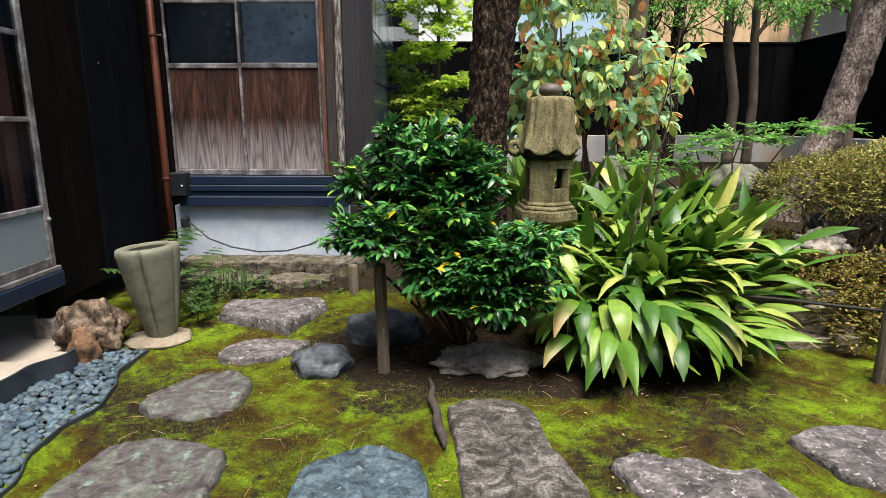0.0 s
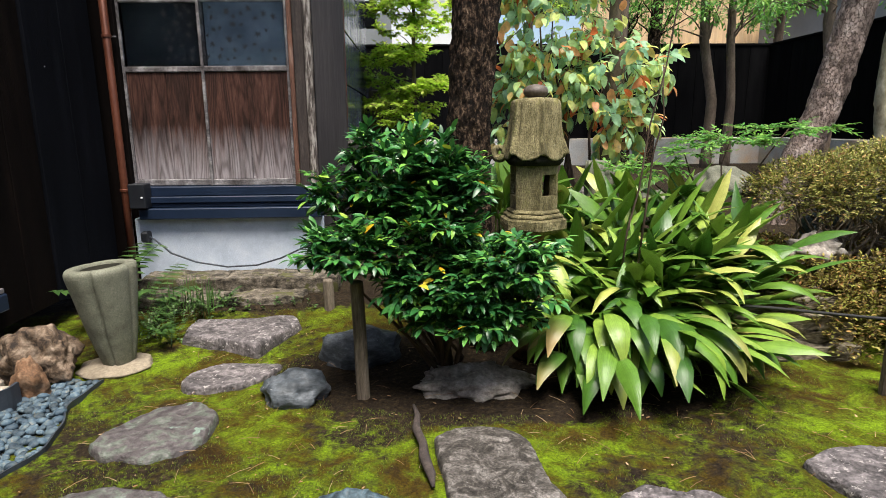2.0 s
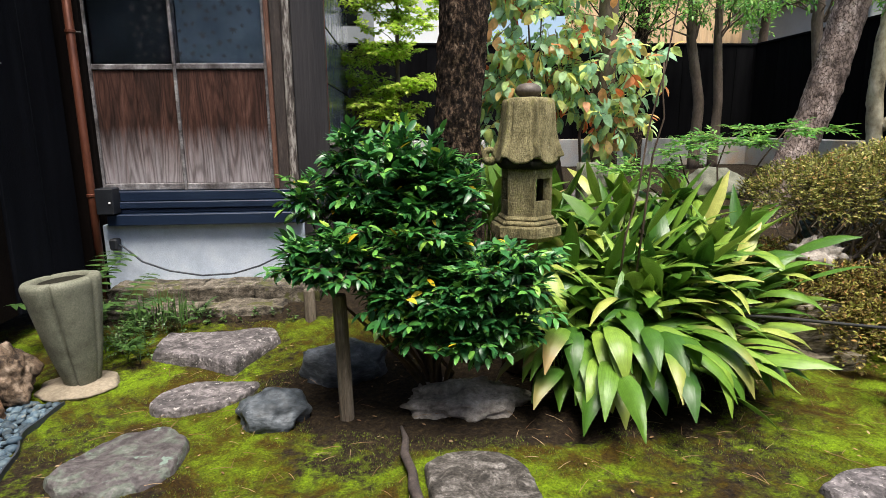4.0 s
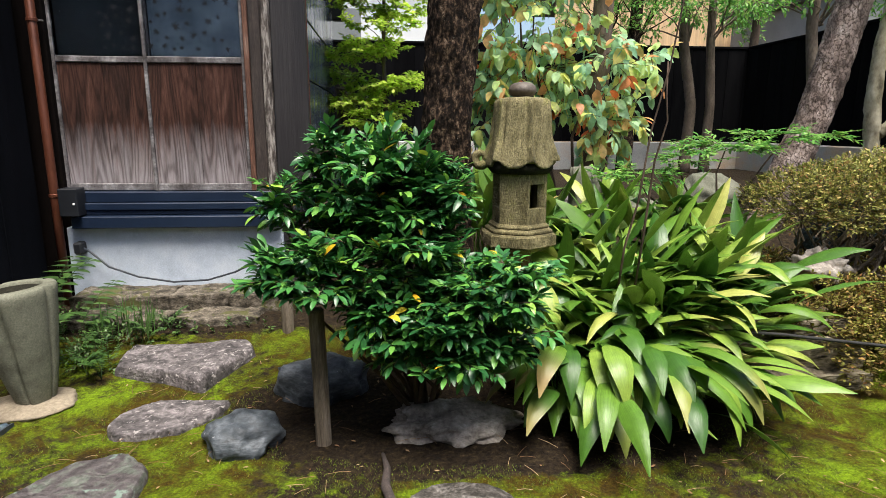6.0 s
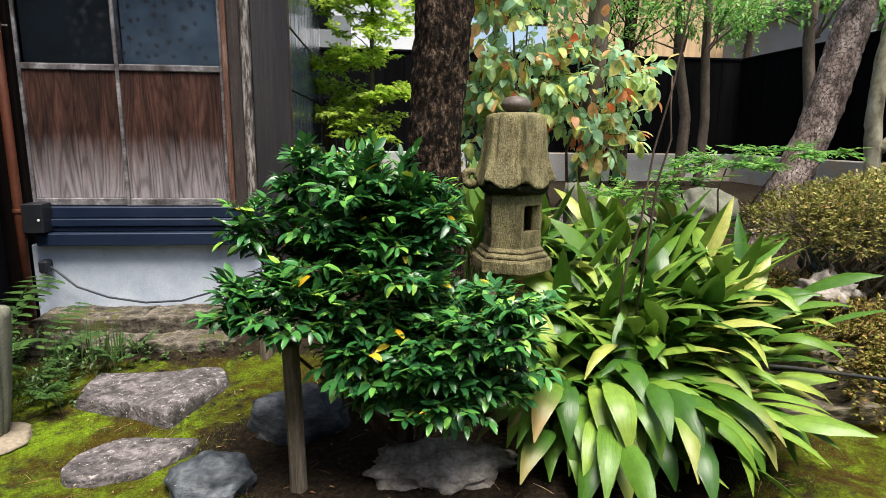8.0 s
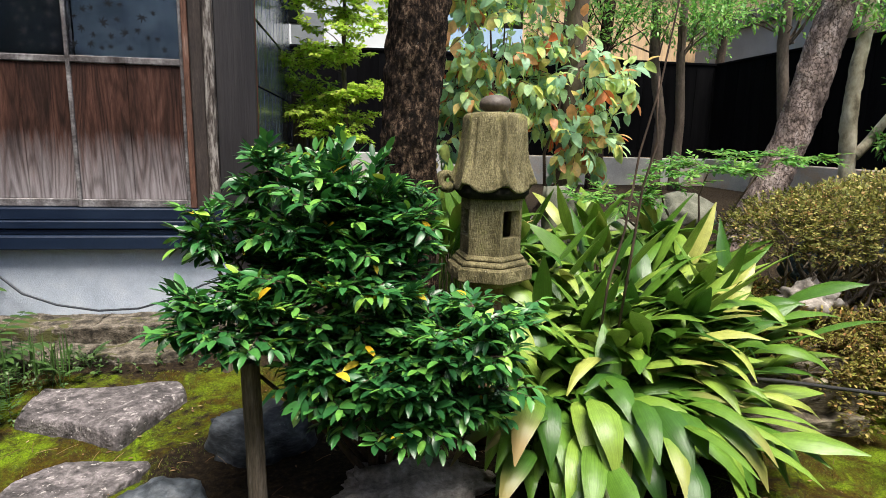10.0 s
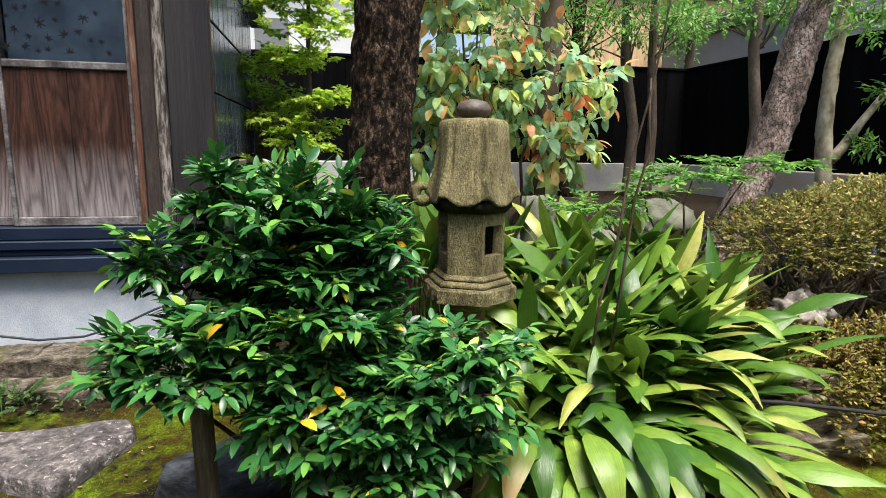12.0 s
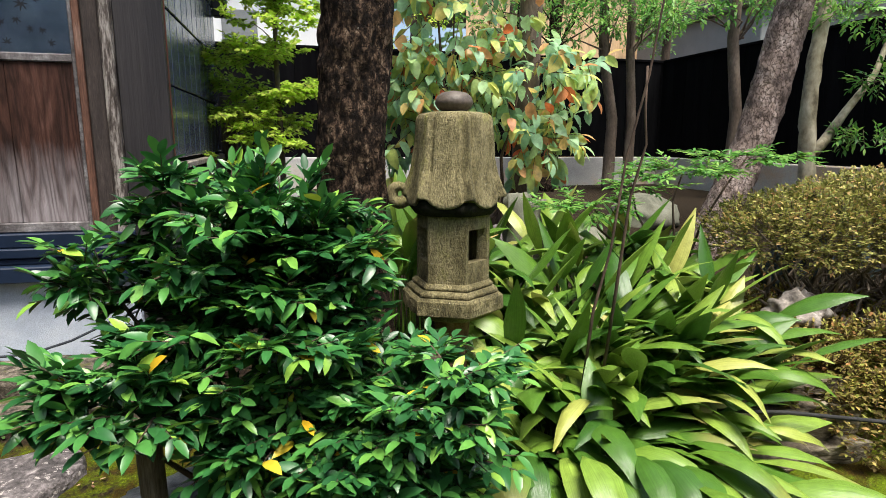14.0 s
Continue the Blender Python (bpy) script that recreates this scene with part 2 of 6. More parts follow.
CONC_WALL = surf("wall_concrete", [(0.3, (0.30, 0.295, 0.29)), (0.5, (0.44, 0.43, 0.42)), (0.68, (0.50, 0.36, 0.25))], 1.4, rough=0.9, bump=0.3, bump_scale=60, fine=0.18)
def panel_mat():
    """Cedar planks: figured growth rings, red-brown and black above, bleached silver in a ragged band along the foot."""
    m = surf("cedar_panel", [(0.30, (0.010, 0.005, 0.004)), (0.45, (0.026, 0.012, 0.009)), (0.58, (0.055, 0.024, 0.017)), (0.72, (0.085, 0.044, 0.034))], 3.0, (3, 3, 0.35), rough=0.8, bump=0.5, bump_scale=30, fine=0.4, vary=0.3, distort=1.0, spec=0.2)
    nt = m.node_tree
    b = nt.nodes["Principled BSDF"]
    old = b.inputs["Base Color"].links[0].from_socket
    co = nt.nodes.new("ShaderNodeTexCoord").outputs["Object"]
    rnd = nt.nodes.new("ShaderNodeObjectInfo").outputs["Random"]
    sep = nt.nodes.new("ShaderNodeSeparateXYZ")
    nt.links.new(co, sep.inputs[0])
    # growth rings, drawn out along the plank and shifted from plank to plank
    sh = nt.nodes.new("ShaderNodeVectorMath")
    sh.operation = "SCALE"
    sh.inputs[0].default_value = (1.7, 0.3, 9.1)
    nt.links.new(rnd, sh.inputs["Scale"])
    ad = nt.nodes.new("ShaderNodeVectorMath")
    nt.links.new(co, ad.inputs[0])
    nt.links.new(sh.outputs[0], ad.inputs[1])
    mp = nt.nodes.new("ShaderNodeMapping")
    mp.inputs["Scale"].default_value = (1.0, 1.0, 0.11)
    nt.links.new(ad.outputs[0], mp.inputs[0])
    field = nt.nodes.new("ShaderNodeTexNoise")
    field.inputs["Scale"].default_value, field.inputs["Detail"].default_value = 3.0, 2.5
    nt.links.new(mp.outputs[0], field.inputs["Vector"])
    mul = nt.nodes.new("ShaderNodeMath")
    mul.operation = "MULTIPLY"
    mul.inputs[1].default_value = 210.0
    nt.links.new(field.outputs["Fac"], mul.inputs[0])
    sn = nt.nodes.new("ShaderNodeMath")
    sn.operation = "SINE"
    nt.links.new(mul.outputs[0], sn.inputs[0])
    rings = ramp_node(nt, [(0.0, (0.45, 0.42, 0.41)), (0.4, (0.95, 0.95, 0.95)), (1.0, (1.2, 1.2, 1.2))])
    rg = nt.nodes.new("ShaderNodeMapRange")
    rg.inputs["From Min"].default_value = -1.0
    nt.links.new(sn.outputs[0], rg.inputs["Value"])
    nt.links.new(rg.outputs[0], rings.inputs[0])
    mr = nt.nodes.new("ShaderNodeMapRange")
    mr.inputs["From Min"].default_value, mr.inputs["From Max"].default_value = 1.62, 1.06
    nt.links.new(sep.outputs["Z"], mr.inputs["Value"])
    n = noise_node(nt, co, 5.0, 5, 0.7, (7, 3, 0.5))
    mu = nt.nodes.new("ShaderNodeMath")
    mu.operation = "MULTIPLY"
    nt.links.new(mr.outputs[0], mu.inputs[0])
    nt.links.new(n, mu.inputs[1])
    rp = ramp_node(nt, [(0.12, (0, 0, 0)), (0.52, (1, 1, 1))])
    nt.links.new(mu.outputs[0], rp.inputs[0])
    pale = mix_node(nt, "MIX", 0.8, old, (0.36, 0.325, 0.34))
    base = mix_node(nt, "MIX", rp.outputs[0], old, pale)
    nt.links.new(mix_node(nt, "MULTIPLY", 0.65, base, rings.outputs[0]), b.inputs["Base Color"])
    return m


WOOD_PANEL = panel_mat()
WOOD_FRAME = surf("grey_sash_wood", [(0.34, (0.05, 0.042, 0.042)), (0.52, (0.16, 0.147, 0.15)), (0.68, (0.34, 0.325, 0.33))], 8, (1, 1, 1), rough=0.8, bump=0.5, bump_scale=70, fine=0.35, spec=0.2)
WOOD_JAMB = surf("jamb_red_wood", [(0.3, (0.05, 0.02, 0.012)), (0.55, (0.16, 0.075, 0.05)), (0.75, (0.30, 0.20, 0.16))], 7, (3, 3, 0.3), rough=0.8, bump=0.6, bump_scale=50, fine=0.5)
WOOD_PEEL = surf("peeling_post", [(0.36, (0.025, 0.018, 0.016)), (0.47, (0.10, 0.08, 0.07)), (0.56, (0.38, 0.34, 0.31)), (0.8, (0.52, 0.47, 0.43))], 9, (4, 4, 0.6), rough=0.85, bump=0.9, bump_scale=50, fine=0.4)
WOOD_DARK = surf("dark_post", [(0.3, (0.022, 0.017, 0.016)), (0.6, (0.06, 0.045, 0.04)), (0.8, (0.15, 0.12, 0.11))], 9, (4, 4, 0.5), rough=0.8, bump=0.6, bump_scale=50, fine=0.45)
PLATE = surf("brown_metal_plate", [(0.3, (0.014, 0.0125, 0.014)), (0.5, (0.026, 0.023, 0.025)), (0.7, (0.042, 0.037, 0.038))], 6, (3, 3, 0.12), rough=0.55, bump=0.25, bump_scale=40, fine=0.3)
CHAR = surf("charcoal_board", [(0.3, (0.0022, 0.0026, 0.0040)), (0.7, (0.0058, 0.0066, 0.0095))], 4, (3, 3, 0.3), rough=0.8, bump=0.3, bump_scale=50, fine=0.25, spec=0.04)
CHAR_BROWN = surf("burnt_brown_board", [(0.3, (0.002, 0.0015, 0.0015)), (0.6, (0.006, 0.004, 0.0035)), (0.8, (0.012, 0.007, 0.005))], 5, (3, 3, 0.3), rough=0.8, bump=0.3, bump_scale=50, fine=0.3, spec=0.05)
RED_WOOD = surf("red_brown_wood", [(0.3, (0.04, 0.010, 0.006)), (0.7, (0.13, 0.035, 0.02))], 5, (3, 3, 0.3), rough=0.6, bump=0.3, bump_scale=50, fine=0.3)
# Sheets behind the panes: sky reflection and darkness put into colour.
PANE_SKY = surf("blue_grey_lining", [(0.38, (0.060, 0.080, 0.110)), (0.62, (0.21, 0.25, 0.31))], 1.5, rough=0.8, bump=0.0, fine=0.08)
PANE_DARK = surf("dark_lining", [(0.38, (0.002, 0.003, 0.0045)), (0.62, (0.010, 0.014, 0.020))], 1.5, rough=0.8, bump=0.0, fine=0.08)
NAVY = surf("navy_metal", [(0.3, (0.006, 0.013, 0.032)), (0.7, (0.011, 0.022, 0.050))], 4, rough=0.45, bump=0.05, fine=0.1)
BLACK_METAL = surf("black_metal", [(0.3, (0.008, 0.009, 0.012)), (0.7, (0.018, 0.02, 0.025))], 5, rough=0.45, bump=0.08, fine=0.15)
# Black siding, its base lifted to blue-grey to hold the sky's reflection.
SIDING = surf("siding_sky_sheen", [(0.3, (0.042, 0.054, 0.078)), (0.7, (0.075, 0.095, 0.13))], 2, rough=0.22, bump=0.05, fine=0.12, vary=0.1)
COPPER = surf("brown_copper_pipe", [(0.3, (0.07, 0.022, 0.012)), (0.7, (0.17, 0.055, 0.03))], 8, (1, 1, 0.4), rough=0.45, bump=0.1, fine=0.2, metal=0.35)
FENCE = surf("black_fence_board", [(0.3, (0.0022, 0.0022, 0.0028)), (0.7, (0.006, 0.006, 0.0066))], 3, (3, 3, 0.3), rough=0.9, bump=0.2, bump_scale=40, fine=0.3, vary=0.2, spec=0.02)
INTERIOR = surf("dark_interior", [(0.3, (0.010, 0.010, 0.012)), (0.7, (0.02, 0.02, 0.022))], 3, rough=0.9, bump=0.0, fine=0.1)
GLASS = glass_mat("window_glass", (0.75, 0.82, 0.88), 0.04, 1.0)
FROST = glass_mat("frosted_glass", (0.34, 0.40, 0.42), 0.3, 0.45, 110, 1.0)
DECAL = surf("leaf_etching", [(0.3, (0.002, 0.003, 0.005)), (0.7, (0.005, 0.006, 0.009))], 6, rough=0.6, bump=0.0, fine=0.1)
PLASTIC = surf("black_edging", [(0.3, (0.018, 0.022, 0.03)), (0.7, (0.045, 0.055, 0.07))], 8, rough=0.5, bump=0.1, fine=0.2)
ROPE = surf("black_rope", [(0.3, (0.012, 0.012, 0.012)), (0.7, (0.03, 0.03, 0.03))], 30, rough=0.8, bump=0.6, bump_scale=150, fine=0.3)
PEBBLE = surf("river_pebble", [(0.3, (0.02, 0.034, 0.05)), (0.45, (0.045, 0.075, 0.105)), (0.58, (0.085, 0.115, 0.13)), (0.7, (0.20, 0.18, 0.15))], 0.9, rough=0.7, bump=0.15, bump_scale=60, fine=0.2, vary=0.55)
STAKE = surf("stake_wood", [(0.3, (0.06, 0.045, 0.033)), (0.5, (0.15, 0.12, 0.09)), (0.7, (0.24, 0.20, 0.16))], 8, (4, 4, 0.4), rough=0.85, bump=0.7, bump_scale=60, fine=0.45)
BARK_DARK = surf("dark_bark", [(0.40, (0.004, 0.0026, 0.002)), (0.50, (0.022, 0.014, 0.010)), (0.58, (0.090, 0.058, 0.038)), (0.70, (0.20, 0.15, 0.11))], 42, (1, 1, 0.6), rough=0.95, spec=0.12, bump=1.0, bump_scale=55, dist=0.03, fine=0.75, spots=(0.70, (0.30, 0.285, 0.26), 34), cells=(30, (1, 1, 0.55), (0.012, 0.008, 0.006), 0.06))
BARK_PINE = surf("pine_bark", [(0.32, (0.05, 0.037, 0.032)), (0.5, (0.20, 0.152, 0.132)), (0.7, (0.42, 0.35, 0.32))], 9, (1, 1, 0.5), rough=0.9, bump=1.0, bump_scale=40, dist=0.03, fine=0.55, spec=0.2, cells=(34, (1, 1, 0.62), (0.06, 0.04, 0.032), 0.07))
BARK_GREY = surf("grey_bark", [(0.3, (0.05, 0.036, 0.026)), (0.5, (0.12, 0.088, 0.065)), (0.7, (0.20, 0.155, 0.12))], 7, (1, 1, 0.4), rough=0.9, bump=0.5, bump_scale=50, fine=0.35)
BARK_PALE = surf("pale_bark", [(0.36, (0.12, 0.098, 0.06)), (0.5, (0.36, 0.31, 0.21)), (0.66, (0.52, 0.47, 0.35))], 7, (1, 1, 0.6), rough=0.75, bump=0.3, bump_scale=30, fine=0.2)
BARK_BROWN = surf("brown_bark", [(0.3, (0.035, 0.022, 0.016)), (0.6, (0.095, 0.063, 0.045)), (0.8, (0.15, 0.11, 0.08))], 9, (1, 1, 0.4), rough=0.9, bump=0.6, bump_scale=50, fine=0.4)
LEAF_DARK = leaf_mat("glossy_shrub_leaf", [(0.0, (0.014, 0.072, 0.022)), (0.45, (0.034, 0.148, 0.036)), (0.8, (0.080, 0.245, 0.046)), (0.95, (0.16, 0.35, 0.055)), (0.988, (0.28, 0.46, 0.06)), (0.996, (0.62, 0.38, 0.02))], 0.34, 0.12, spec=0.5, mottle=0.15)
LEAF_ASP = leaf_mat("aspidistra_leaf", [(0.0, (0.034, 0.100, 0.014)), (0.3, (0.074, 0.170, 0.020)), (0.65, (0.135, 0.245, 0.030)), (0.92, (0.22, 0.33, 0.050)), (1.0, (0.42, 0.40, 0.11))], 0.32, 0.14, island=False, tipcol=(0.40, 0.29, 0.12), mottle=0.16, spec=0.42, veins=True)
LEAF_PERS = leaf_mat("autumn_leaf", [(0.0, (0.27, 0.50, 0.32)), (0.4, (0.42, 0.64, 0.34)), (0.68, (0.58, 0.72, 0.22)), (0.82, (0.70, 0.64, 0.20)), (0.91, (0.72, 0.40, 0.18)), (0.98, (0.72, 0.17, 0.06))], 0.45, 0.5)
LEAF_LIME = leaf_mat("lime_leaf", [(0.0, (0.34, 0.54, 0.05)), (0.6, (0.52, 0.72, 0.09)), (1.0, (0.72, 0.78, 0.18))], 0.5, 0.6)
LEAF_MID = leaf_mat("mid_green_leaf", [(0.0, (0.06, 0.21, 0.035)), (0.6, (0.14, 0.34, 0.06)), (1.0, (0.27, 0.46, 0.09))], 0.4, 0.42)
LEAF_AZA = leaf_mat("azalea_leaf", [(0.0, (0.09, 0.11, 0.03)), (0.35, (0.23, 0.24, 0.06)), (0.7, (0.38, 0.37, 0.11)), (0.9, (0.44, 0.33, 0.13)), (1.0, (0.40, 0.20, 0.10))], 0.6, 0.3, spec=0.2)
LEAF_COVER = leaf_mat("cover_leaf", [(0.0, (0.07, 0.05, 0.02)), (0.35, (0.20, 0.15, 0.045)), (0.6, (0.22, 0.25, 0.045)), (0.85, (0.38, 0.33, 0.09)), (1.0, (0.42, 0.19, 0.08))], 0.6, 0.25, spec=0.2)
LEAF_MOSS = leaf_mat("moss_blade", [(0.0, (0.04, 0.042, 0.004)), (0.5, (0.088, 0.118, 0.007)), (0.85, (0.145, 0.225, 0.010)), (1.0, (0.20, 0.14, 0.03))], 0.7, 0.25)
FERN = leaf_mat("fern_leaf", [(0.0, (0.025, 0.065, 0.013)), (0.6, (0.055, 0.12, 0.024)), (1.0, (0.11, 0.19, 0.045))], 0.5, 0.2)
GRIT = surf("dark_grit", [(0.3, (0.004, 0.005, 0.006)), (0.7, (0.015, 0.017, 0.019))], 40, rough=0.9, bump=0.8, fine=0.5)
BASIN_BASE = surf("base_slab_stone", [(0.3, (0.13, 0.105, 0.075)), (0.7, (0.27, 0.225, 0.165))], 8, rough=0.9, bump=0.5, fine=0.3)
LITTER = leaf_mat("fallen_leaf", [(0.0, (0.12, 0.06, 0.03)), (0.5, (0.25, 0.14, 0.06)), (1.0, (0.36, 0.26, 0.15))], 0.7, 0.1)
BEIGE = surf("beige_corrugated", [(0.3, (0.55, 0.37, 0.20)), (0.7, (0.66, 0.46, 0.27))], 1, rough=0.6, bump=0.05, fine=0.08)
GREY_WALL = surf("grey_render", [(0.3, (0.16, 0.17, 0.17)), (0.7, (0.24, 0.25, 0.25))], 1, rough=0.8, bump=0.1, fine=0.15)
WHITE_WALL = surf("white_render", [(0.3, (0.70, 0.70, 0.70)), (0.7, (0.80, 0.80, 0.80))], 1, rough=0.8, bump=0.1, fine=0.06)
ROOF = surf("grey_roof_tile", [(0.3, (0.05, 0.055, 0.06)), (0.7, (0.11, 0.115, 0.12))], 3, rough=0.6, bump=0.2, fine=0.2)
WHITE_DOT = surf("white_enamel", [(0.3, (0.7, 0.7, 0.7)), (0.7, (0.8, 0.8, 0.8))], 5, rough=0.4, bump=0.0, fine=0.05)


# ---- geometry helpers ----
class Geo:
    """Collects faces for one mesh."""

    def __init__(self):
        self.v, self.f = [], []

    def add(self, verts, faces):
        o = len(self.v)
        self.v.extend(tuple(p) for p in verts)
        self.f.extend(tuple(i + o for i in f) for f in faces)
        return self

    def mesh(self, name, smooth=False):
        me = bpy.data.meshes.new(name)
        me.from_pydata(self.v, [], self.f)
        if smooth:
            me.shade_smooth()
        me.update()
        return me

    def box(self, x0, x1, y0, y1, z0, z1, bev=0.004, m=None):
        """A box with chamfered edges."""
        bm = bmesh.new()
        bmesh.ops.create_cube(bm, size=1)
        for v in bm.verts:
            v.co = ((x0 + x1) / 2 + v.co.x * (x1 - x0), (y0 + y1) / 2 + v.co.y * (y1 - y0), (z0 + z1) / 2 + v.co.z * (z1 - z0))
        if bev > 0:
            bmesh.ops.bevel(bm, geom=bm.edges[:], offset=min(bev, 0.4 * min(x1 - x0, y1 - y0, z1 - z0)), segments=1, affect="EDGES")
        if m is not None:
            bm.transform(m)
        bm.verts.index_update()
        self.add([v.co for v in bm.verts], [[v.index for v in f.verts] for f in bm.faces])
        bm.free()
        return self

    def tube(self, pts, radii, sides=8, rough=0.0, seed=0, cap=True):
        """A tapered, uneven tube along points."""
        pts = [Vector(p) for p in pts]
        if isinstance(radii, (int, float)):
            radii = [radii] * len(pts)
        vs, fs = [], []
        side = None
        for i, p in enumerate(pts):
            d = (pts[min(i + 1, len(pts) - 1)] - pts[max(i - 1, 0)]).normalized()
            if side is None:
                side = d.orthogonal().normalized()
            side = (side - d * side.dot(d)).normalized()
            up = d.cross(side)
            for k in range(sides):
                a = 2 * math.pi * k / sides
                r = radii[i]
                q = p + (side * math.cos(a) + up * math.sin(a)) * r
                if rough:
                    q += (q - p) * rough * noise.noise(q * (0.6 / max(r, 0.01)) + Vector((seed, 0, 0)))
                vs.append(q)
        for i in range(len(pts) - 1):
            for k in range(sides):
                a, b = i * sides + k, i * sides + (k + 1) % sides
                fs.append((a, b, b + sides, a + sides))
        if cap:
            fs.append(tuple(range(sides))[::-1])
            fs.append(tuple((len(pts) - 1) * sides + k for k in range(sides)))
        return self.add(vs, fs)

    def lathe(self, prof, n=24, cx=0.0, cy=0.0, shape=None, turn=0.0):
        """Rings of (radius, z); shape(angle, radius, z) may reshape the radius."""
        vs, fs = [], []
        for r, z in prof:
            for k in range(n):
                a = 2 * math.pi * k / n + turn
                rr = shape(a, r, z) if shape else r
                vs.append((cx + rr * math.cos(a), cy + rr * math.sin(a), z))
        for i in range(len(prof) - 1):
            for k in range(n):
                a, b = i * n + k, i * n + (k + 1) % n
                fs.append((a, b, b + n, a + n))
        fs.append(tuple(range(n))[::-1])
        fs.append(tuple((len(prof) - 1) * n + k for k in range(n)))
        return self.add(vs, fs)

    def blob(self, c, r, sub=4, rough=0.25, freq=2.0, seed=0, facet=0.0, flat=-1.0):
        """A boulder: a ball pushed in and out by noise, cut flat below."""
        bm = bmesh.new()
        bmesh.ops.create_icosphere(bm, subdivisions=sub, radius=1)
        off = Vector((seed * 3.7, seed * 1.3, seed * 2.1))
        for v in bm.verts:
            p = v.co.copy()
            k = 1 + rough * noise.noise(p * freq + off) + rough * 0.5 * noise.noise(p * freq * 2.3 + off) + rough * 0.22 * noise.noise(p * freq * 6 + off)
            if facet:
                k -= facet * abs(noise.noise(p * freq * 0.8 - off))
            q = p * k
            q.z = max(q.z, flat)
            v.co = (c[0] + q.x * r[0], c[1] + q.y * r[1], c[2] + q.z * r[2])
        bm.verts.index_update()
        self.add([v.co for v in bm.verts], [[v.index for v in f.verts] for f in bm.faces])
        bm.free()
        return self

    def leaf(self, p, d, up, length, width, droop=0.2, fold=0.25, shape=(0.75, 1.0, 0.62)):
        """A pointed, folded leaf blade of ten faces from p along d."""
        d = d.normalized()
        s = d.cross(up)
        s = s.normalized() if s.length > 1e-4 else d.orthogonal().normalized()
        n = s.cross(d)
        vs = [p]
        for t, w in zip((0.22, 0.5, 0.78), shape):
            c = p + d * (length * t) - n * (droop * length * t * t)
            h = n * (fold * width * w * 0.5)
            vs += [c - s * (width * w * 0.5) + h, c, c + s * (width * w * 0.5) + h]
        vs.append(p + d * length - n * (droop * length))
        fs = [(0, 2, 1), (0, 3, 2), (1, 2, 5, 4), (2, 3, 6, 5), (4, 5, 8, 7), (5, 6, 9, 8), (7, 8, 10), (8, 9, 10)]
        return self.add(vs, fs)


def thing(name, label, category, at=(0, 0, 0), group="", kind="", turn=0.0):
    ob = new(name)
    ob.empty_display_size = 0.1
    ob.matrix_world = pose(*at, 0, 0, turn)
    return tagged(ob, label, category, group, kind)


def part(name, geo, material, parent, label="", smooth=False):
    me = geo if isinstance(geo, bpy.types.Mesh) else geo.mesh(name, smooth)
    if not me.materials:
        me.materials.append(material)
    ob = new(name, me)
    ob.parent = parent
    many = name in ("foliage", "crown", "branchwork", "stemwork", "twigwork", "branch_tangle")
    return tagged(ob, label, kind="stuff" if many else "")


def single(name, geo, material, label, category, kind="", group="", smooth=False, at=(0, 0, 0)):
    me = geo if isinstance(geo, bpy.types.Mesh) else geo.mesh(name, smooth)
    me.materials.append(material)
    ob = new(name, me)
    ob.location = at
    return tagged(ob, label, category, group, kind)


def sm(a, b, v):
    t = min(1.0, max(0.0, (v - a) / (b - a)))
    return t * t * (3 - 2 * t)


def ground_z(x, y):
    """Height of the ground: level moss, rising behind the shrubs to a mound along the fence."""
    left = 0.13 * sm(3.6, 4.8, y) + 0.35 * sm(5.3, 8.0, y)
    mound = 0.34 * sm(3.75, 4.7, y) + 0.46 * sm(4.7, 6.8, y)
    right = 0.30 * sm(3.75, 4.1, y) * sm(1.9, 2.3, x)
    w = sm(-0.35, 0.35, x)
    z = left * (1 - w) + max(mound, right) * w
    z *= sm(60, 15, abs(x)) if abs(x) > 15 else 1
    p = Vector((x, y, 0))
    return z + 0.016 * noise.noise(p * 1.7) + 0.008 * noise.noise(p * 5.0)


# ---- ground ----
def lines(lo, hi, step, far):
    a = list(np.arange(lo, hi + 1e-6, step))
    out, s, v = [], step, hi
    while v < far:
        s *= 1.35
        v += s
        out.append(v)
    back, s, v = [], step, lo
    while v > -far:
        s *= 1.35
        v -= s
        back.append(v)
    return back[::-1] + a + out


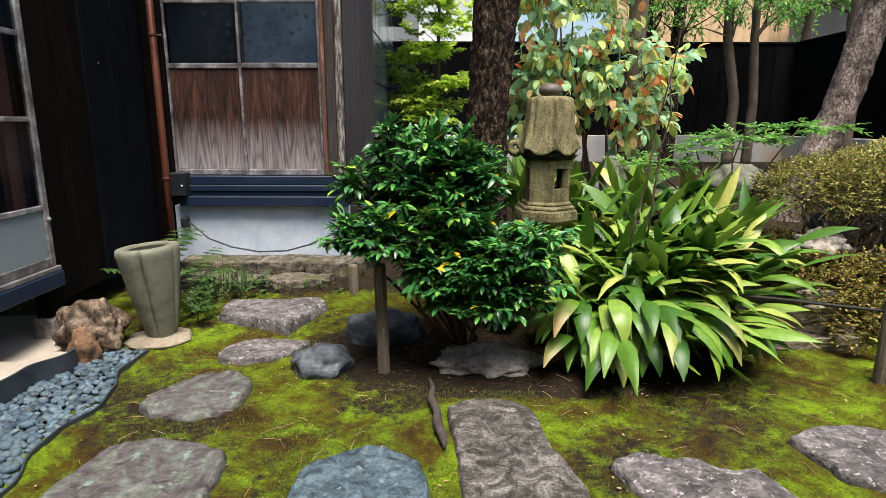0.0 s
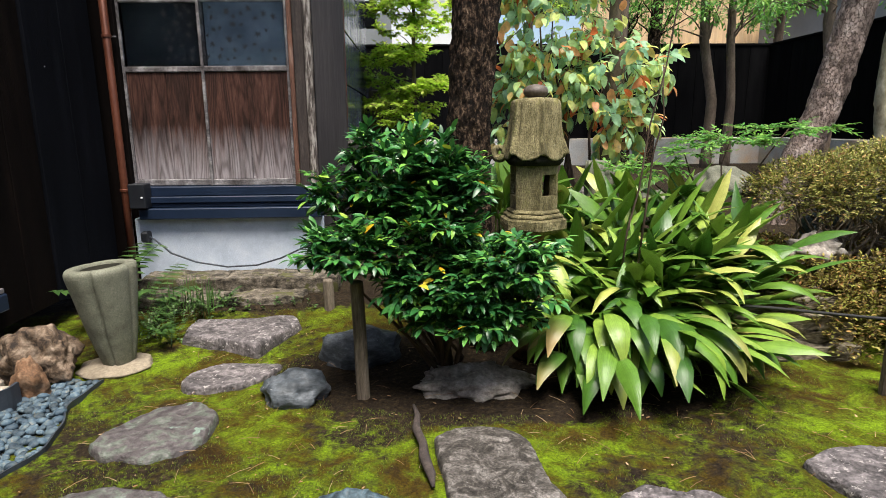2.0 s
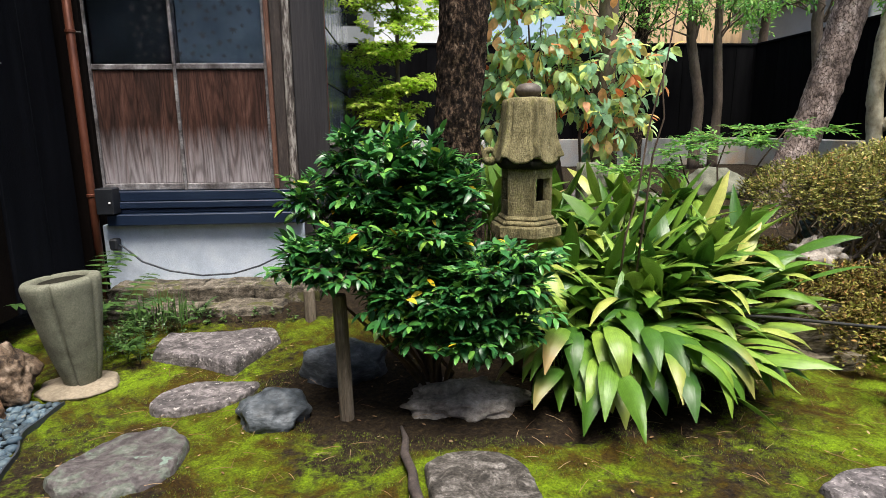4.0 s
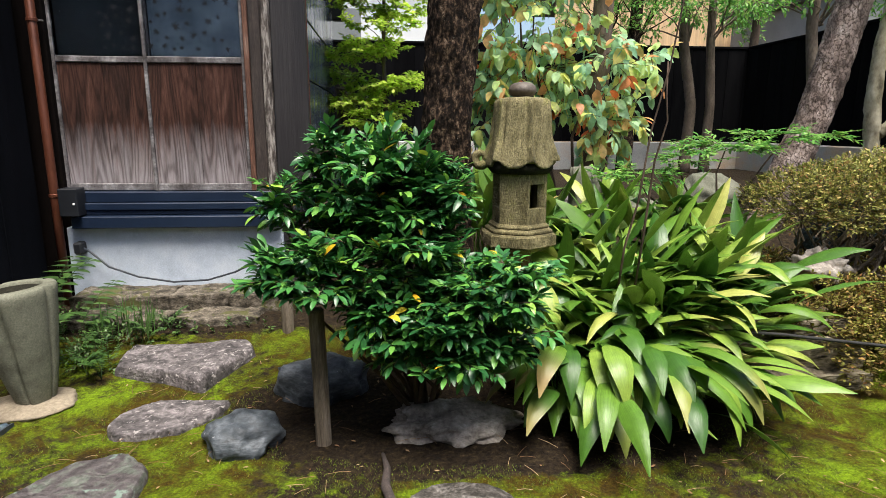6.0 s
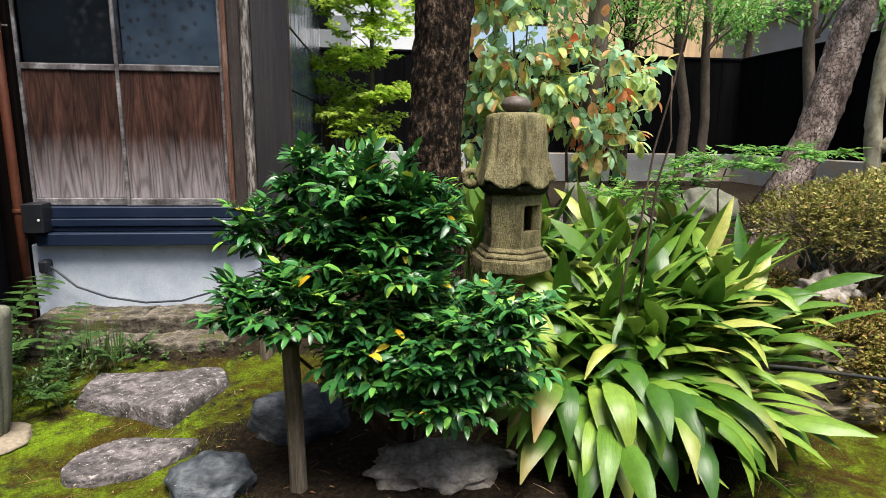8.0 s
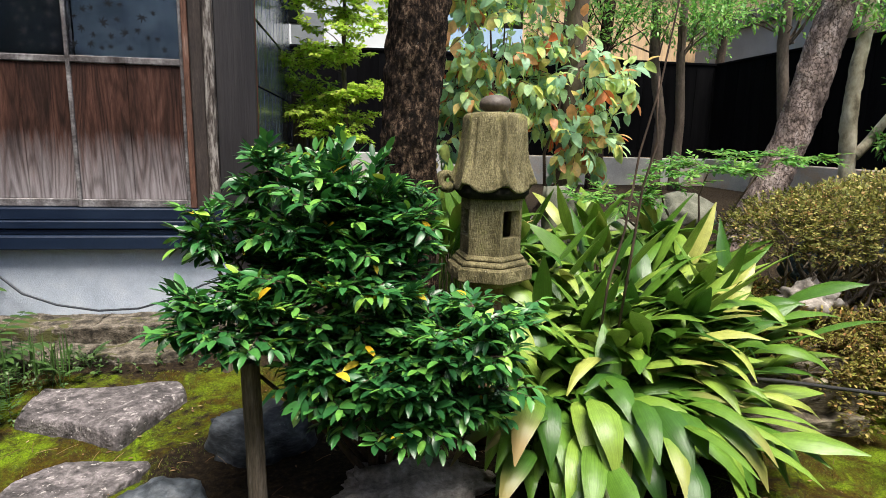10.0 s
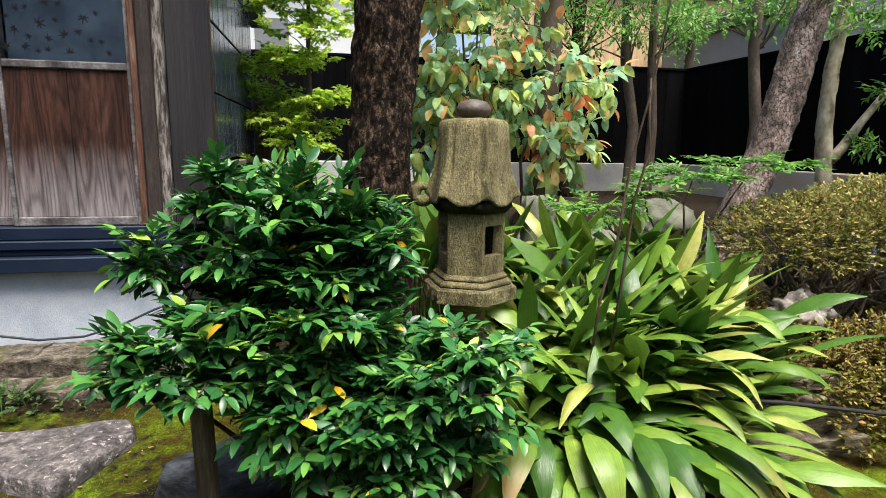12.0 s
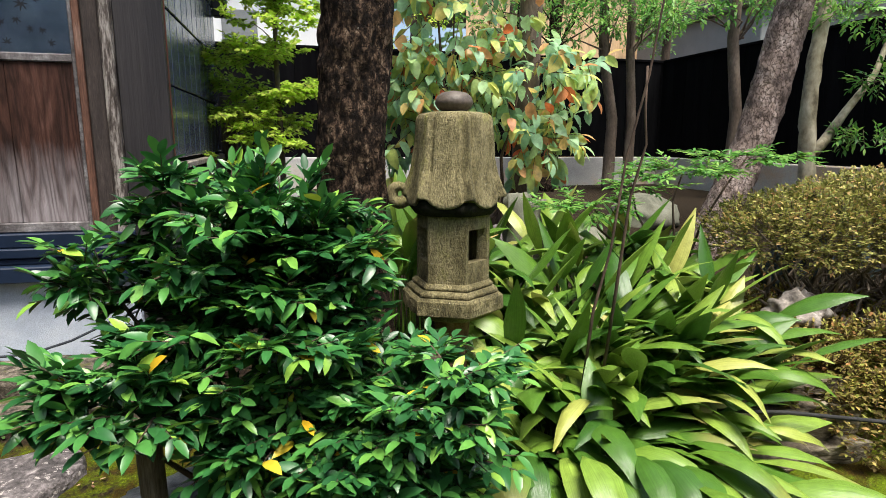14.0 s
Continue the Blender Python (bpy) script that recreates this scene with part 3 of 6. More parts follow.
def build_ground():
    xs, ys = lines(-2.6, 3.0, 0.022, 400), lines(1.2, 5.3, 0.022, 400)
    verts, soil = [], []
    for y in ys:
        for x in xs:
            z = ground_z(x, y)
            near = -3 < x < 3.4 and 0.8 < y < 6
            p = Vector((x, y, 0))
            # bare soil, its colour darkened for shade, under the shrubs, patches elsewhere
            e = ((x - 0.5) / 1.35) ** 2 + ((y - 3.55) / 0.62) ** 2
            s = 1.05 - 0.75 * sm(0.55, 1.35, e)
            e2 = ((x + 0.35) / 0.4) ** 2 + ((y - 3.0) / 0.35) ** 2
            s = max(s, 0.5 - 0.35 * sm(0.3, 1.3, e2))
            e3 = ((x - 0.75) / 0.3) ** 2 + ((y - 2.35) / 0.35) ** 2
            s = max(s, 0.45 - 0.3 * sm(0.3, 1.3, e3))
            e4 = ((x + 1.45) / 0.6) ** 2 + ((y - 3.0) / 0.9) ** 2
            s = max(s, 0.50 - 0.35 * sm(0.3, 1.2, e4))
            s = max(s, 0.35 + 0.4 * sm(4.45, 4.7, y))
            if x > 0.4:
                s = max(s, 0.2 + 0.75 * sm(3.9, 4.4, y) - 0.3 * sm(2.4, 2.8, x))
            s += 0.25 * noise.noise(p * 1.1 + Vector((4, 1, 0))) - 0.05
            if near:
                z += 0.010 * noise.noise(p * 11) + 0.006 * noise.noise(p * 27)
            if x < -1.93 and y < 3.6:
                z -= 0.05
            verts.append((x, y, z))
            soil.append(s)
    nx = len(xs)
    faces = [(j * nx + i, j * nx + i + 1, (j + 1) * nx + i + 1, (j + 1) * nx + i) for j in range(len(ys) - 1) for i in range(nx - 1)]
    me = bpy.data.meshes.new("ground")
    me.from_pydata(verts, [], faces)
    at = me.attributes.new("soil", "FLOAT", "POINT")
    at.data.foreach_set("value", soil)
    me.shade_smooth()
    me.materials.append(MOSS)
    tagged(new("ground", me), "mossy garden ground with bare brown soil, toned darker for shade under the shrubs", "ground", kind="structure")


build_ground()

# ---- main house: front wall with sliding windows ----
FRONT = 5.3
g = Geo()
g.box(-2.7, -0.62, FRONT + 0.06, FRONT + 0.16, 2.98, 4.6)
g.box(-2.7, -2.42, FRONT + 0.0, FRONT + 0.16, 0.1, 2.98)
g.box(-2.42, -0.86, FRONT + 0.1, FRONT + 0.16, 0.7, 0.96)
house_wall = single("wall_front", g, CHAR_BROWN, "dark timber house wall above the windows", "wall", "structure")
part("corner_board", Geo().box(-0.842, -0.615, FRONT - 0.02, FRONT + 0.034, 0.1, 0.72, 0.004).box(-0.867, -0.615, FRONT - 0.02, FRONT + 0.035, 0.723, 4.6, 0.006), PLATE, house_wall, "grey-brown sheet-clad corner board")
part("post", Geo().box(-1.021, -0.936, FRONT - 0.035, FRONT + 0.1, 0.71, 4.6, 0.008), WOOD_DARK, house_wall, "dark weathered post")
part("peeling_strip", Geo().box(-0.933, -0.87, FRONT - 0.05, FRONT + 0.1, 0.71, 4.6, 0.01), WOOD_PEEL, house_wall, "whitened peeling timber strip")
part("jamb", Geo().box(-1.06, -1.024, FRONT - 0.045, FRONT + 0.1, 0.985, 4.6, 0.006), WOOD_JAMB, house_wall, "reddish worn jamb")
part("jamb", Geo().box(-2.46, -2.415, FRONT - 0.03, FRONT + 0.1, 0.985, 3.0, 0.006), CHAR_BROWN, house_wall)

# dark room behind the glass
g = Geo()
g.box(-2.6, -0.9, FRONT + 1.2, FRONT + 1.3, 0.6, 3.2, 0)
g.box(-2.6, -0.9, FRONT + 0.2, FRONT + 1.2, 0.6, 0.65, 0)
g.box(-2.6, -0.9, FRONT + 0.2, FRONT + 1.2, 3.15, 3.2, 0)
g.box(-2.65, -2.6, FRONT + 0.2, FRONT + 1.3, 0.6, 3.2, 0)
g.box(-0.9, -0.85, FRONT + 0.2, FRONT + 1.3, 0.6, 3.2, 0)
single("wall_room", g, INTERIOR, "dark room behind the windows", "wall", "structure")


def maple(geo, x, z, y, r, a0, rr):
    """A seven-fingered leaf shape lying flat on the glass."""
    pts = []
    for k, l in zip(range(7), (0.55, 0.8, 0.95, 1.0, 0.95, 0.8, 0.55)):
        a = a0 + math.radians(-130 + k * 43.3)
        for da, ll in ((-0.22, 0.34), (-0.1, 0.7), (0, 1.0), (0.1, 0.7)):
            pts.append((x + r * l * ll * math.cos(a + da), y, z + r * l * ll * math.sin(a + da)))
    c = (x, y, z)
    geo.add([c] + pts, [(0, i + 1, (i + 1) % len(pts) + 1) for i in range(len(pts) - 1)])


def sash(name, x0, x1, y, label):
    s = thing(name, label, "window", (0, 0, 0), kind="structure")
    st = 0.024
    y0, y1 = y - 0.016, y + 0.016
    fr = part("window_frame", Geo().box(x0, x0 + st, y0, y1, 0.985, 2.98, 0.005), WOOD_FRAME, s)
    part("window_frame", Geo().box(x1 - st, x1, y0, y1, 0.985, 2.98, 0.005), WOOD_FRAME, s)
    for z0, z1 in ((0.985, 1.04), (1.91, 1.955), (2.445, 2.475), (2.94, 2.978)):
        part("rail", Geo().box(x0 + st, x1 - st, y0 + 0.002, y1 - 0.002, z0, z1, 0.006), WOOD_FRAME, s, "greyed timber rail")
    w = (x1 - x0 - 2 * st) / 2
    for k in range(2):
        a = x0 + st + k * w
        part("plank", Geo().box(a + 0.0015, a + w - 0.0015, y - 0.002, y + 0.012, 1.04, 1.91, 0.003), WOOD_PANEL, s, "weathered brown plank, bleached toward its foot")
    for z0, z1 in ((1.955, 2.445), (2.475, 2.94)):
        part("pane", Geo().box(x0 + st, x1 - st, y - 0.002, y + 0.002, z0, z1, 0), GLASS, s, "dark pane with etched maple leaves")
    return s


win_l = sash("window_1", -2.42, -1.745, FRONT + 0.035, "weathered wooden sliding window with plank lower half")
win_r = sash("window_2", -1.775, -1.062, FRONT - 0.005, "weathered wooden sliding window with plank lower half, slightly proud")
rr = random.Random(3)
for s, x0, x1, y in ((win_l, -2.1, -1.8, FRONT + 0.029), (win_r, -1.74, -1.14, FRONT - 0.011)):
    g = Geo()
    placed = []
    for _ in range(400):
        x, z = rr.uniform(x0 + 0.03, x1 - 0.03), rr.uniform(1.99, 2.42)
        r = rr.uniform(0.028, 0.048)
        f = (x - x0) / (x1 - x0)
        if s is win_r and rr.random() < f * 0.75:
            continue
        if all((x - a) ** 2 + (z - b) ** 2 > (0.85 * (r + c)) ** 2 for a, b, c in placed) and len(placed) < 42:
            placed.append((x, z, r))
            maple(g, x, z, y, r, rr.uniform(0, 6.3), rr)
    part("leaf_etching", g, DECAL, [c for c in s.children if c.name.startswith("pane")][0], "dark maple leaf pattern on the glass")
# sheets added behind the panes: blue-grey for reflected sky, near-black for the dark side
part("curtain", Geo().box(-1.74, -1.1, FRONT + 0.06, FRONT + 0.065, 1.95, 2.95, 0), PANE_SKY, win_r, "blue-grey sheet added behind the pane for reflected sky")
part("curtain", Geo().box(-2.4, -1.78, FRONT + 0.085, FRONT + 0.09, 1.95, 2.95, 0), PANE_DARK, win_l, "near-black sheet added behind the pane to keep it dark")

sill = thing("window_sill", "dark navy metal sill with stepped ledges", "sill", (0, 0, 0), kind="structure")
for y0, z0, z1, x0 in ((FRONT - 0.055, 0.905, 0.983, -2.31), (FRONT - 0.085, 0.85, 0.903, -2.31), (FRONT - 0.07, 0.812, 0.848, -2.31), (FRONT - 0.14, 0.722, 0.81, -2.34)):
    part("ledge", Geo().box(x0, -0.845, y0, FRONT + 0.1, z0, z1, 0.006), NAVY, sill)
br = thing("sill_bracket", "black metal end cover with one white screw", "bracket", (-2.33, FRONT - 0.16, 0.82))
part("cover", Geo().box(-0.055, 0.075, -0.03, 0.1, 0.0, 0.2, 0.006), BLACK_METAL, br)
part("screw", Geo().lathe([(0.009, 0), (0.008, 0.006), (0.003, 0.008)], 12), WHITE_DOT, br, "white screw head")
br.children[1].matrix_basis = pose(0.05, -0.03, 0.09, 90, 0, 0)

found = single("foundation", Geo().box(-2.42, -0.845, FRONT - 0.06, FRONT + 0.2, 0.1, 0.72, 0.006), CONCRETE, "pale blue-grey painted concrete footing", "foundation", "structure")
led = thing("stone_ledge", "worn granite ledge stones with moss at the wall foot", "ledge", (0, 0, 0), kind="structure")
rr = random.Random(8)


def rough_block(geo, x0, x1, y0, y1, z0, z1, amp, seed, n=14):
    """A roughly hewn block: a box of many faces pushed by noise."""
    bm = bmesh.new()
    bmesh.ops.create_cube(bm, size=1)
    bmesh.ops.subdivide_edges(bm, edges=bm.edges[:], cuts=n, use_grid_fill=True)
    for v in bm.verts:
        p = Vector(((x0 + x1) / 2 + v.co.x * (x1 - x0), (y0 + y1) / 2 + v.co.y * (y1 - y0), (z0 + z1) / 2 + v.co.z * (z1 - z0)))
        q = p * 7 + Vector((seed, 0, seed))
        v.co = p + Vector((noise.noise(q), noise.noise(q + Vector((9, 0, 0))), noise.noise(q + Vector((0, 9, 0))))) * amp + Vector((noise.noise(q * 4), noise.noise(q * 4 + Vector((5, 0, 0))), noise.noise(q * 4 + Vector((0, 5, 0))))) * amp * 0.35
    bm.verts.index_update()
    geo.add([v.co for v in bm.verts], [[v.index for v in f.verts] for f in bm.faces])
    bm.free()
    return geo


for k, (a, b) in enumerate(((-2.3, -1.62), (-1.615, -1.2), (-1.195, -0.7))):
    part("ledge_stone", rough_block(Geo(), a, b, 4.93, FRONT - 0.05, 0.06, 0.266, 0.016, k, 22), LEDGE, led, smooth=True)
for k, (a, b) in enumerate(((-2.2, -1.55), (-1.54, -0.95))):
    part("ledge_stone", rough_block(Geo(), a, b, 4.66, 4.925, 0.02, 0.172, 0.022, k + 5, 22), LEDGE, led, smooth=True)

cab = [(-2.3, 5.2, 0.575), (-2.24, 5.16, 0.56), (-2.1, 5.14, 0.44), (-1.9, 5.14, 0.36), (-1.65, 5.14, 0.315), (-1.4, 5.14, 0.325), (-1.2, 5.15, 0.38), (-1.0, 5.17, 0.47), (-0.85, 5.2, 0.52)]
cable = thing("cable", "thin black cable drooping along the footing", "cable", (0, 0, 0))
part("cord", Geo().tube(cab, 0.008, 6), PLASTIC, cable, smooth=True)
part("clamp", Geo().box(-2.345, -2.285, 5.15, 5.24, 0.53, 0.62, 0.012), BLACK_METAL, cable, "black cable clamp")

pipe = thing("downpipe", "brown copper rain downpipe with band clips", "pipe", (-2.45, FRONT - 0.1, 0))
part("tube", Geo().tube([(0, 0, 0.12), (0, 0, 1.0), (0, 0, 4.4)], 0.03, 16), COPPER, pipe, smooth=True)
for z in (0.95, 2.16, 3.4):
    clip = part("clip", Geo().lathe([(0.032, z), (0.037, z + 0.004), (0.037, z + 0.022), (0.032, z + 0.026)], 16), COPPER, pipe)
    part("clip_pin", Geo().box(-0.05, 0.06, 0.02, 0.034, z + 0.008, z + 0.018, 0.002), WOOD_FRAME, clip, "pale clip pin")

# side wall with black metal siding
g = Geo().box(-0.78, -0.655, FRONT + 0.036, 7.8, 0.2, 4.6, 0)
side = single("wall_side", g, CHAR_BROWN, "house side wall clad in black metal siding", "wall", "structure")
part("corner_trim", Geo().box(-0.66, -0.612, FRONT + 0.037, FRONT + 0.058, 1.36, 4.6, 0.004), COPPER, side, "thin brown corner trim")
me_panel = Geo().box(-0.012, 0.012, 0.004, 0.214, 0.006, 0.434, 0.006).mesh("siding_panel")
for i in range(11):
    for j in range(7):
        p = part("siding_panel", me_panel, SIDING, side)
        p.location = (-0.645, FRONT + 0.06 + 0.22 * i, 1.38 + 0.44 * j)
part("ledge", Geo().box(-0.66, -0.59, FRONT + 0.05, 7.8, 1.32, 1.36, 0.006), STONE_PALE, side, "pale drip ledge")
part("base_cover", Geo().box(-0.66, -0.6, FRONT + 0.05, 7.8, 0.2, 1.3, 0.006), BLACK_METAL, side, "black base cladding")
lamp = thing("wall_box", "small black box hung at the wall corner", "box", (-0.57, 7.72, 2.62))
part("body", Geo().box(-0.06, 0.07, -0.05, 0.05, 0, 0.3, 0.01), BLACK_METAL, lamp)
part("bracket", Geo().box(-0.085, -0.06, -0.02, 0.02, 0.12, 0.18, 0.004), BLACK_METAL, lamp)
# plain unseen wall behind the walker, added to cut the light from there
single("wall_garden_back", Geo().box(-6.0, 6.3, -2.75, -2.55, -0.1, 3.6, 0.01), CHAR_BROWN, "dark unseen wall closing the garden, added to cut light", "wall", "structure")
# added house roof, out of sight above, to shade the walls
eave = Geo().box(-3.6, -0.2, FRONT - 0.55, 8.4, 4.45, 4.6, 0.01)
single("roof_main", eave, ROOF, "unseen grey eave added to shade the house wall", "roof", "structure")

# ---- left wing: veranda wall running toward the camera ----
WX = -2.56
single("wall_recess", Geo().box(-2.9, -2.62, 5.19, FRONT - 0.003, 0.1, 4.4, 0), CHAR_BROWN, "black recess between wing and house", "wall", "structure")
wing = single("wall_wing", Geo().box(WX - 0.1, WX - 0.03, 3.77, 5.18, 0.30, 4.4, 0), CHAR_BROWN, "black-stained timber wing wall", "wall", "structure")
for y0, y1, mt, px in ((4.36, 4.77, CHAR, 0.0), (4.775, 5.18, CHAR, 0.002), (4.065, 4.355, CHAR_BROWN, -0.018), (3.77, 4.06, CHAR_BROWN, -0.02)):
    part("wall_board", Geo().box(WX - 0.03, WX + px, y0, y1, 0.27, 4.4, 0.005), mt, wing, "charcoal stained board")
part("nail_head", Geo().blob((WX + 0.003, 4.53, 1.88), (0.004, 0.005, 0.005), 1, 0), WOOD_FRAME, wing)
gd = thing("door_1", "weathered sliding glass door with frosted lower panes", "door", (0, 0, 0), kind="structure")
for y0, y1 in ((3.70, 3.75), (2.72, 2.76)):
    part("stile", Geo().box(WX - 0.02, WX + 0.015, y0, y1, 0.533, 4.2, 0.005), WOOD_FRAME, gd)
part("post", Geo().box(WX - 0.09, WX - 0.035, 3.52, 3.63, 0.533, 4.2, 0.006), RED_WOOD, gd, "red-brown inner post")
for z0, z1 in ((0.533, 0.592), (0.90, 0.935), (1.455, 1.485), (1.957, 1.99), (2.455, 2.487)):
    part("rail", Geo().box(WX - 0.016, WX + 0.012, 2.76, 3.70, z0, z1, 0.004), WOOD_FRAME, gd)
part("pane", Geo().box(WX - 0.004, WX + 0.0, 2.76, 3.70, 0.592, 0.90, 0), FROST, gd, "frosted lower pane")
for z0, z1 in ((0.935, 1.455), (1.485, 1.957), (1.99, 2.455), (2.487, 4.2)):
    part("pane", Geo().box(WX - 0.004, WX + 0.0, 2.76, 3.70, z0, z1, 0), GLASS, gd, "clear upper pane")
part("bolt", Geo().blob((WX + 0.02, 3.73, 0.84), (0.012, 0.016, 0.016), 2, 0.05), WOOD_FRAME, gd, "metal bolt head")
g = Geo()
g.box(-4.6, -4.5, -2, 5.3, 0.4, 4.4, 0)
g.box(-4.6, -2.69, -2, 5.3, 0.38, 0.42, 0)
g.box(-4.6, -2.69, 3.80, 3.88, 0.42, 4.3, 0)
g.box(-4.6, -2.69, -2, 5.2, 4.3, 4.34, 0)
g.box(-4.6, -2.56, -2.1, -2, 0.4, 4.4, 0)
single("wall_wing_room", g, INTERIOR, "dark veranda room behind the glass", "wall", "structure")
part("sill_beam", Geo().box(WX - 0.12, WX + 0.05, -2.0, 3.765, 0.397, 0.498, 0.006), NAVY, wing, "navy metal sill beam")
part("sill_track", Geo().box(WX - 0.1, WX + 0.035, -2.0, 3.765, 0.5, 0.531, 0.004), WOOD_FRAME, wing, "worn timber track")
part("wall_lower", Geo().box(WX - 0.08, WX - 0.02, -2.0, 2.72, 0.531, 4.4, 0.0), CHAR_BROWN, wing)
# Unseen eave, added to keep the wing in shade.
single("roof_wing", Geo().box(-5.0, -2.5, -2.3, 4.7, 4.4, 4.55, 0.02), ROOF, "unseen grey eave added to shade the wing", "roof", "structure")
blk = thing("footing_stone", "pale stone footing block under the veranda", "stone", (-2.62, 3.72, 0.05))
part("block", rough_block(Geo(), -0.07, 0.07, -0.07, 0.07, -0.04, 0.14, 0.004, 3, 6), STONE_PALE, blk, smooth=True)
part("short_post", Geo().box(-0.05, 0.05, -0.05, 0.05, 0.14, 0.345, 0.004), CHAR_BROWN, blk)

# concrete pad, curved edging and pebbles
single("pavement_pad", Geo().box(-6, -2.36, -2, 3.12, -0.03, 0.125, 0.01).box(-6, -2.43, 3.121, 5.2, -0.03, 0.055, 0.01), PAD, "beige concrete pad under the veranda", "pavement", "structure")


def wavy(x0, amp, f, ph, y):
    return x0 + amp * math.sin(f * y + ph) + 0.4 * amp * math.sin(2.3 * f * y + 1)


def strip(name, fx, y0, y1, z0, z1, th, mat, label):
    vs, fs, n = [], [], 90
    for i in range(n + 1):
        y = y0 + (y1 - y0) * i / n
        x = fx(y)
        vs += [(x, y, z0), (x, y, z1), (x + th, y, z1 + 0.003), (x + th, y, z0)]
    for i in range(n):
        for k in range(4):
            a, b = i * 4 + k, i * 4 + (k + 1) % 4
            fs.append((a, b, b + 4, a + 4))
    return single(name, Geo().add(vs, fs), mat, label, "edging", "structure", smooth=False)


edge_x = lambda y: wavy(-1.885, 0.022, 9.0, 0.4, y) + 0.16 * sm(2.5, 1.9, y) - 0.03 * sm(3.0, 3.5, y) + 0.09 * math.exp(-((y - 2.72) / 0.3) ** 2)
pad_x = lambda y: -2.33 + 0.13 * sm(3.02, 3.24, y) + 0.018 * math.sin(9 * y)
strip("trim_moss_edging", edge_x, 1.0, 3.55, -0.05, 0.022, 0.012, PLASTIC, "wavy black edging along the moss")
strip("trim_pad_edging", pad_x, 1.0, 3.3, -0.05, 0.13, 0.02, PLASTIC, "curved black edging against the concrete pad")

pad = Geo()
vs, fs = [], []
for i in range(31):
    y = 1.0 + 2.27 * i / 30
    vs += [(-2.365, y, 0.121), (pad_x(y) + 0.004, y, 0.121)]
for i in range(30):
    fs.append((2 * i, 2 * i + 1, 2 * i + 3, 2 * i + 2))
single("pavement_pad_edge", pad.add(vs, fs), PAD, "beige concrete running up to the curved edging", "pavement", "structure")

bed = Geo()
vs, fs = [], []
for i in range(41):
    y = 1.0 + 2.55 * i / 40
    vs += [(pad_x(y), y, -0.012), (edge_x(y), y, -0.012)]
for i in range(40):
    fs.append((2 * i, 2 * i + 1, 2 * i + 3, 2 * i + 2))
single("ground_channel", bed.add(vs, fs), GRIT, "dark grit bed of the pebble channel", "ground", "structure")

# ---- stones ----
def outline(pts, n=44, seed=0, wob=0.012):
    """A closed rounded outline through corner points."""
    P = [Vector((*p, 0)) for p in pts]
    c = sum(P, Vector()) / len(P)
    per = []
    m = len(P)
    for i in range(n):
        u = i / n * m
        k, f = int(u), u - int(u)
        a, b = P[k], P[(k + 1) % m]
        before, after = P[k - 1], P[(k + 2) % m]
        cat = 0.5 * ((2 * a) + (b - before) * f + (2 * before - 5 * a + 4 * b - after) * f * f + (3 * a - before - 3 * b + after) * f ** 3)
        q = cat * 0.3 + a.lerp(b, f) * 0.7
        q += (q - c).normalized() * wob * (noise.noise(q * 9 + Vector((seed, 0, 0))) + 0.5 * noise.noise(q * 25 + Vector((seed, 0, 0))))
        per.append(q)
    return c, per


def flat_stone(name, pts, h, mat, label, tilt=(0, 0), amp=0.01, seed=0, wob=0.012, layers=0.0):
    c, per = outline(pts, 96, seed, wob)
    z = ground_z(c.x, c.y)
    rings = [(1.03, -0.08), (1.025, h * 0.3), (1.01, h * 0.62), (0.992, h * 0.9), (0.972, h)] + [(k / 18, h * 1.04) for k in range(17, 0, -1)]
    vs, fs = [], []
    n = len(per)
    for s, zz in rings:
        for q in per:
            d = (q - c) * s
            p = Vector((d.x, d.y, zz))
            if zz > 0.2 * h:
                w = c + d
                k = noise.noise(w * 5 + Vector((seed, 0, 0))) + 0.5 * noise.noise(w * 14) + 0.35 * noise.noise(w * 38) + 0.2 * noise.noise(w * 80)
                if layers:
                    lv = 2.2 * noise.noise(w * 4.0 + Vector((seed, 3, 0))) + 0.5 * noise.noise(w * 11)
                    k += layers * (math.floor(lv * 1.6) * 0.55 + 0.25 * (lv * 1.6 - math.floor(lv * 1.6)))
                p.z += amp * k + tilt[0] * d.x + tilt[1] * d.y
            vs.append(p)
    for i in range(len(rings) - 1):
        for k in range(n):
            a, b = i * n + k, i * n + (k + 1) % n
            fs.append((a, b, b + n, a + n))
    fs.append(tuple((len(rings) - 1) * n + k for k in range(n)))
    return single(name, Geo().add(vs, fs), mat, label, "stone", group="stepping stones", smooth=True, at=(c.x, c.y, z))


flat_stone("stepping_stone", [(-1.62, 4.05), (-1.64, 4.36), (-1.43, 4.33), (-0.95, 4.38), (-0.88, 4.22), (-1.0, 3.99), (-1.08, 3.83), (-1.32, 3.95)], 0.058, STONE_GREY, "grey angular stepping stone with a broken edge", (0.02, 0.03), 0.012, 1)
flat_stone("stepping_stone", [(-1.41, 3.46), (-1.38, 3.61), (-1.25, 3.72), (-0.89, 3.68), (-0.92, 3.55), (-1.06, 3.4), (-1.33, 3.37)], 0.04, STONE_GREY, "low mauve-grey stepping stone with lichen flecks", amp=0.008, seed=2)
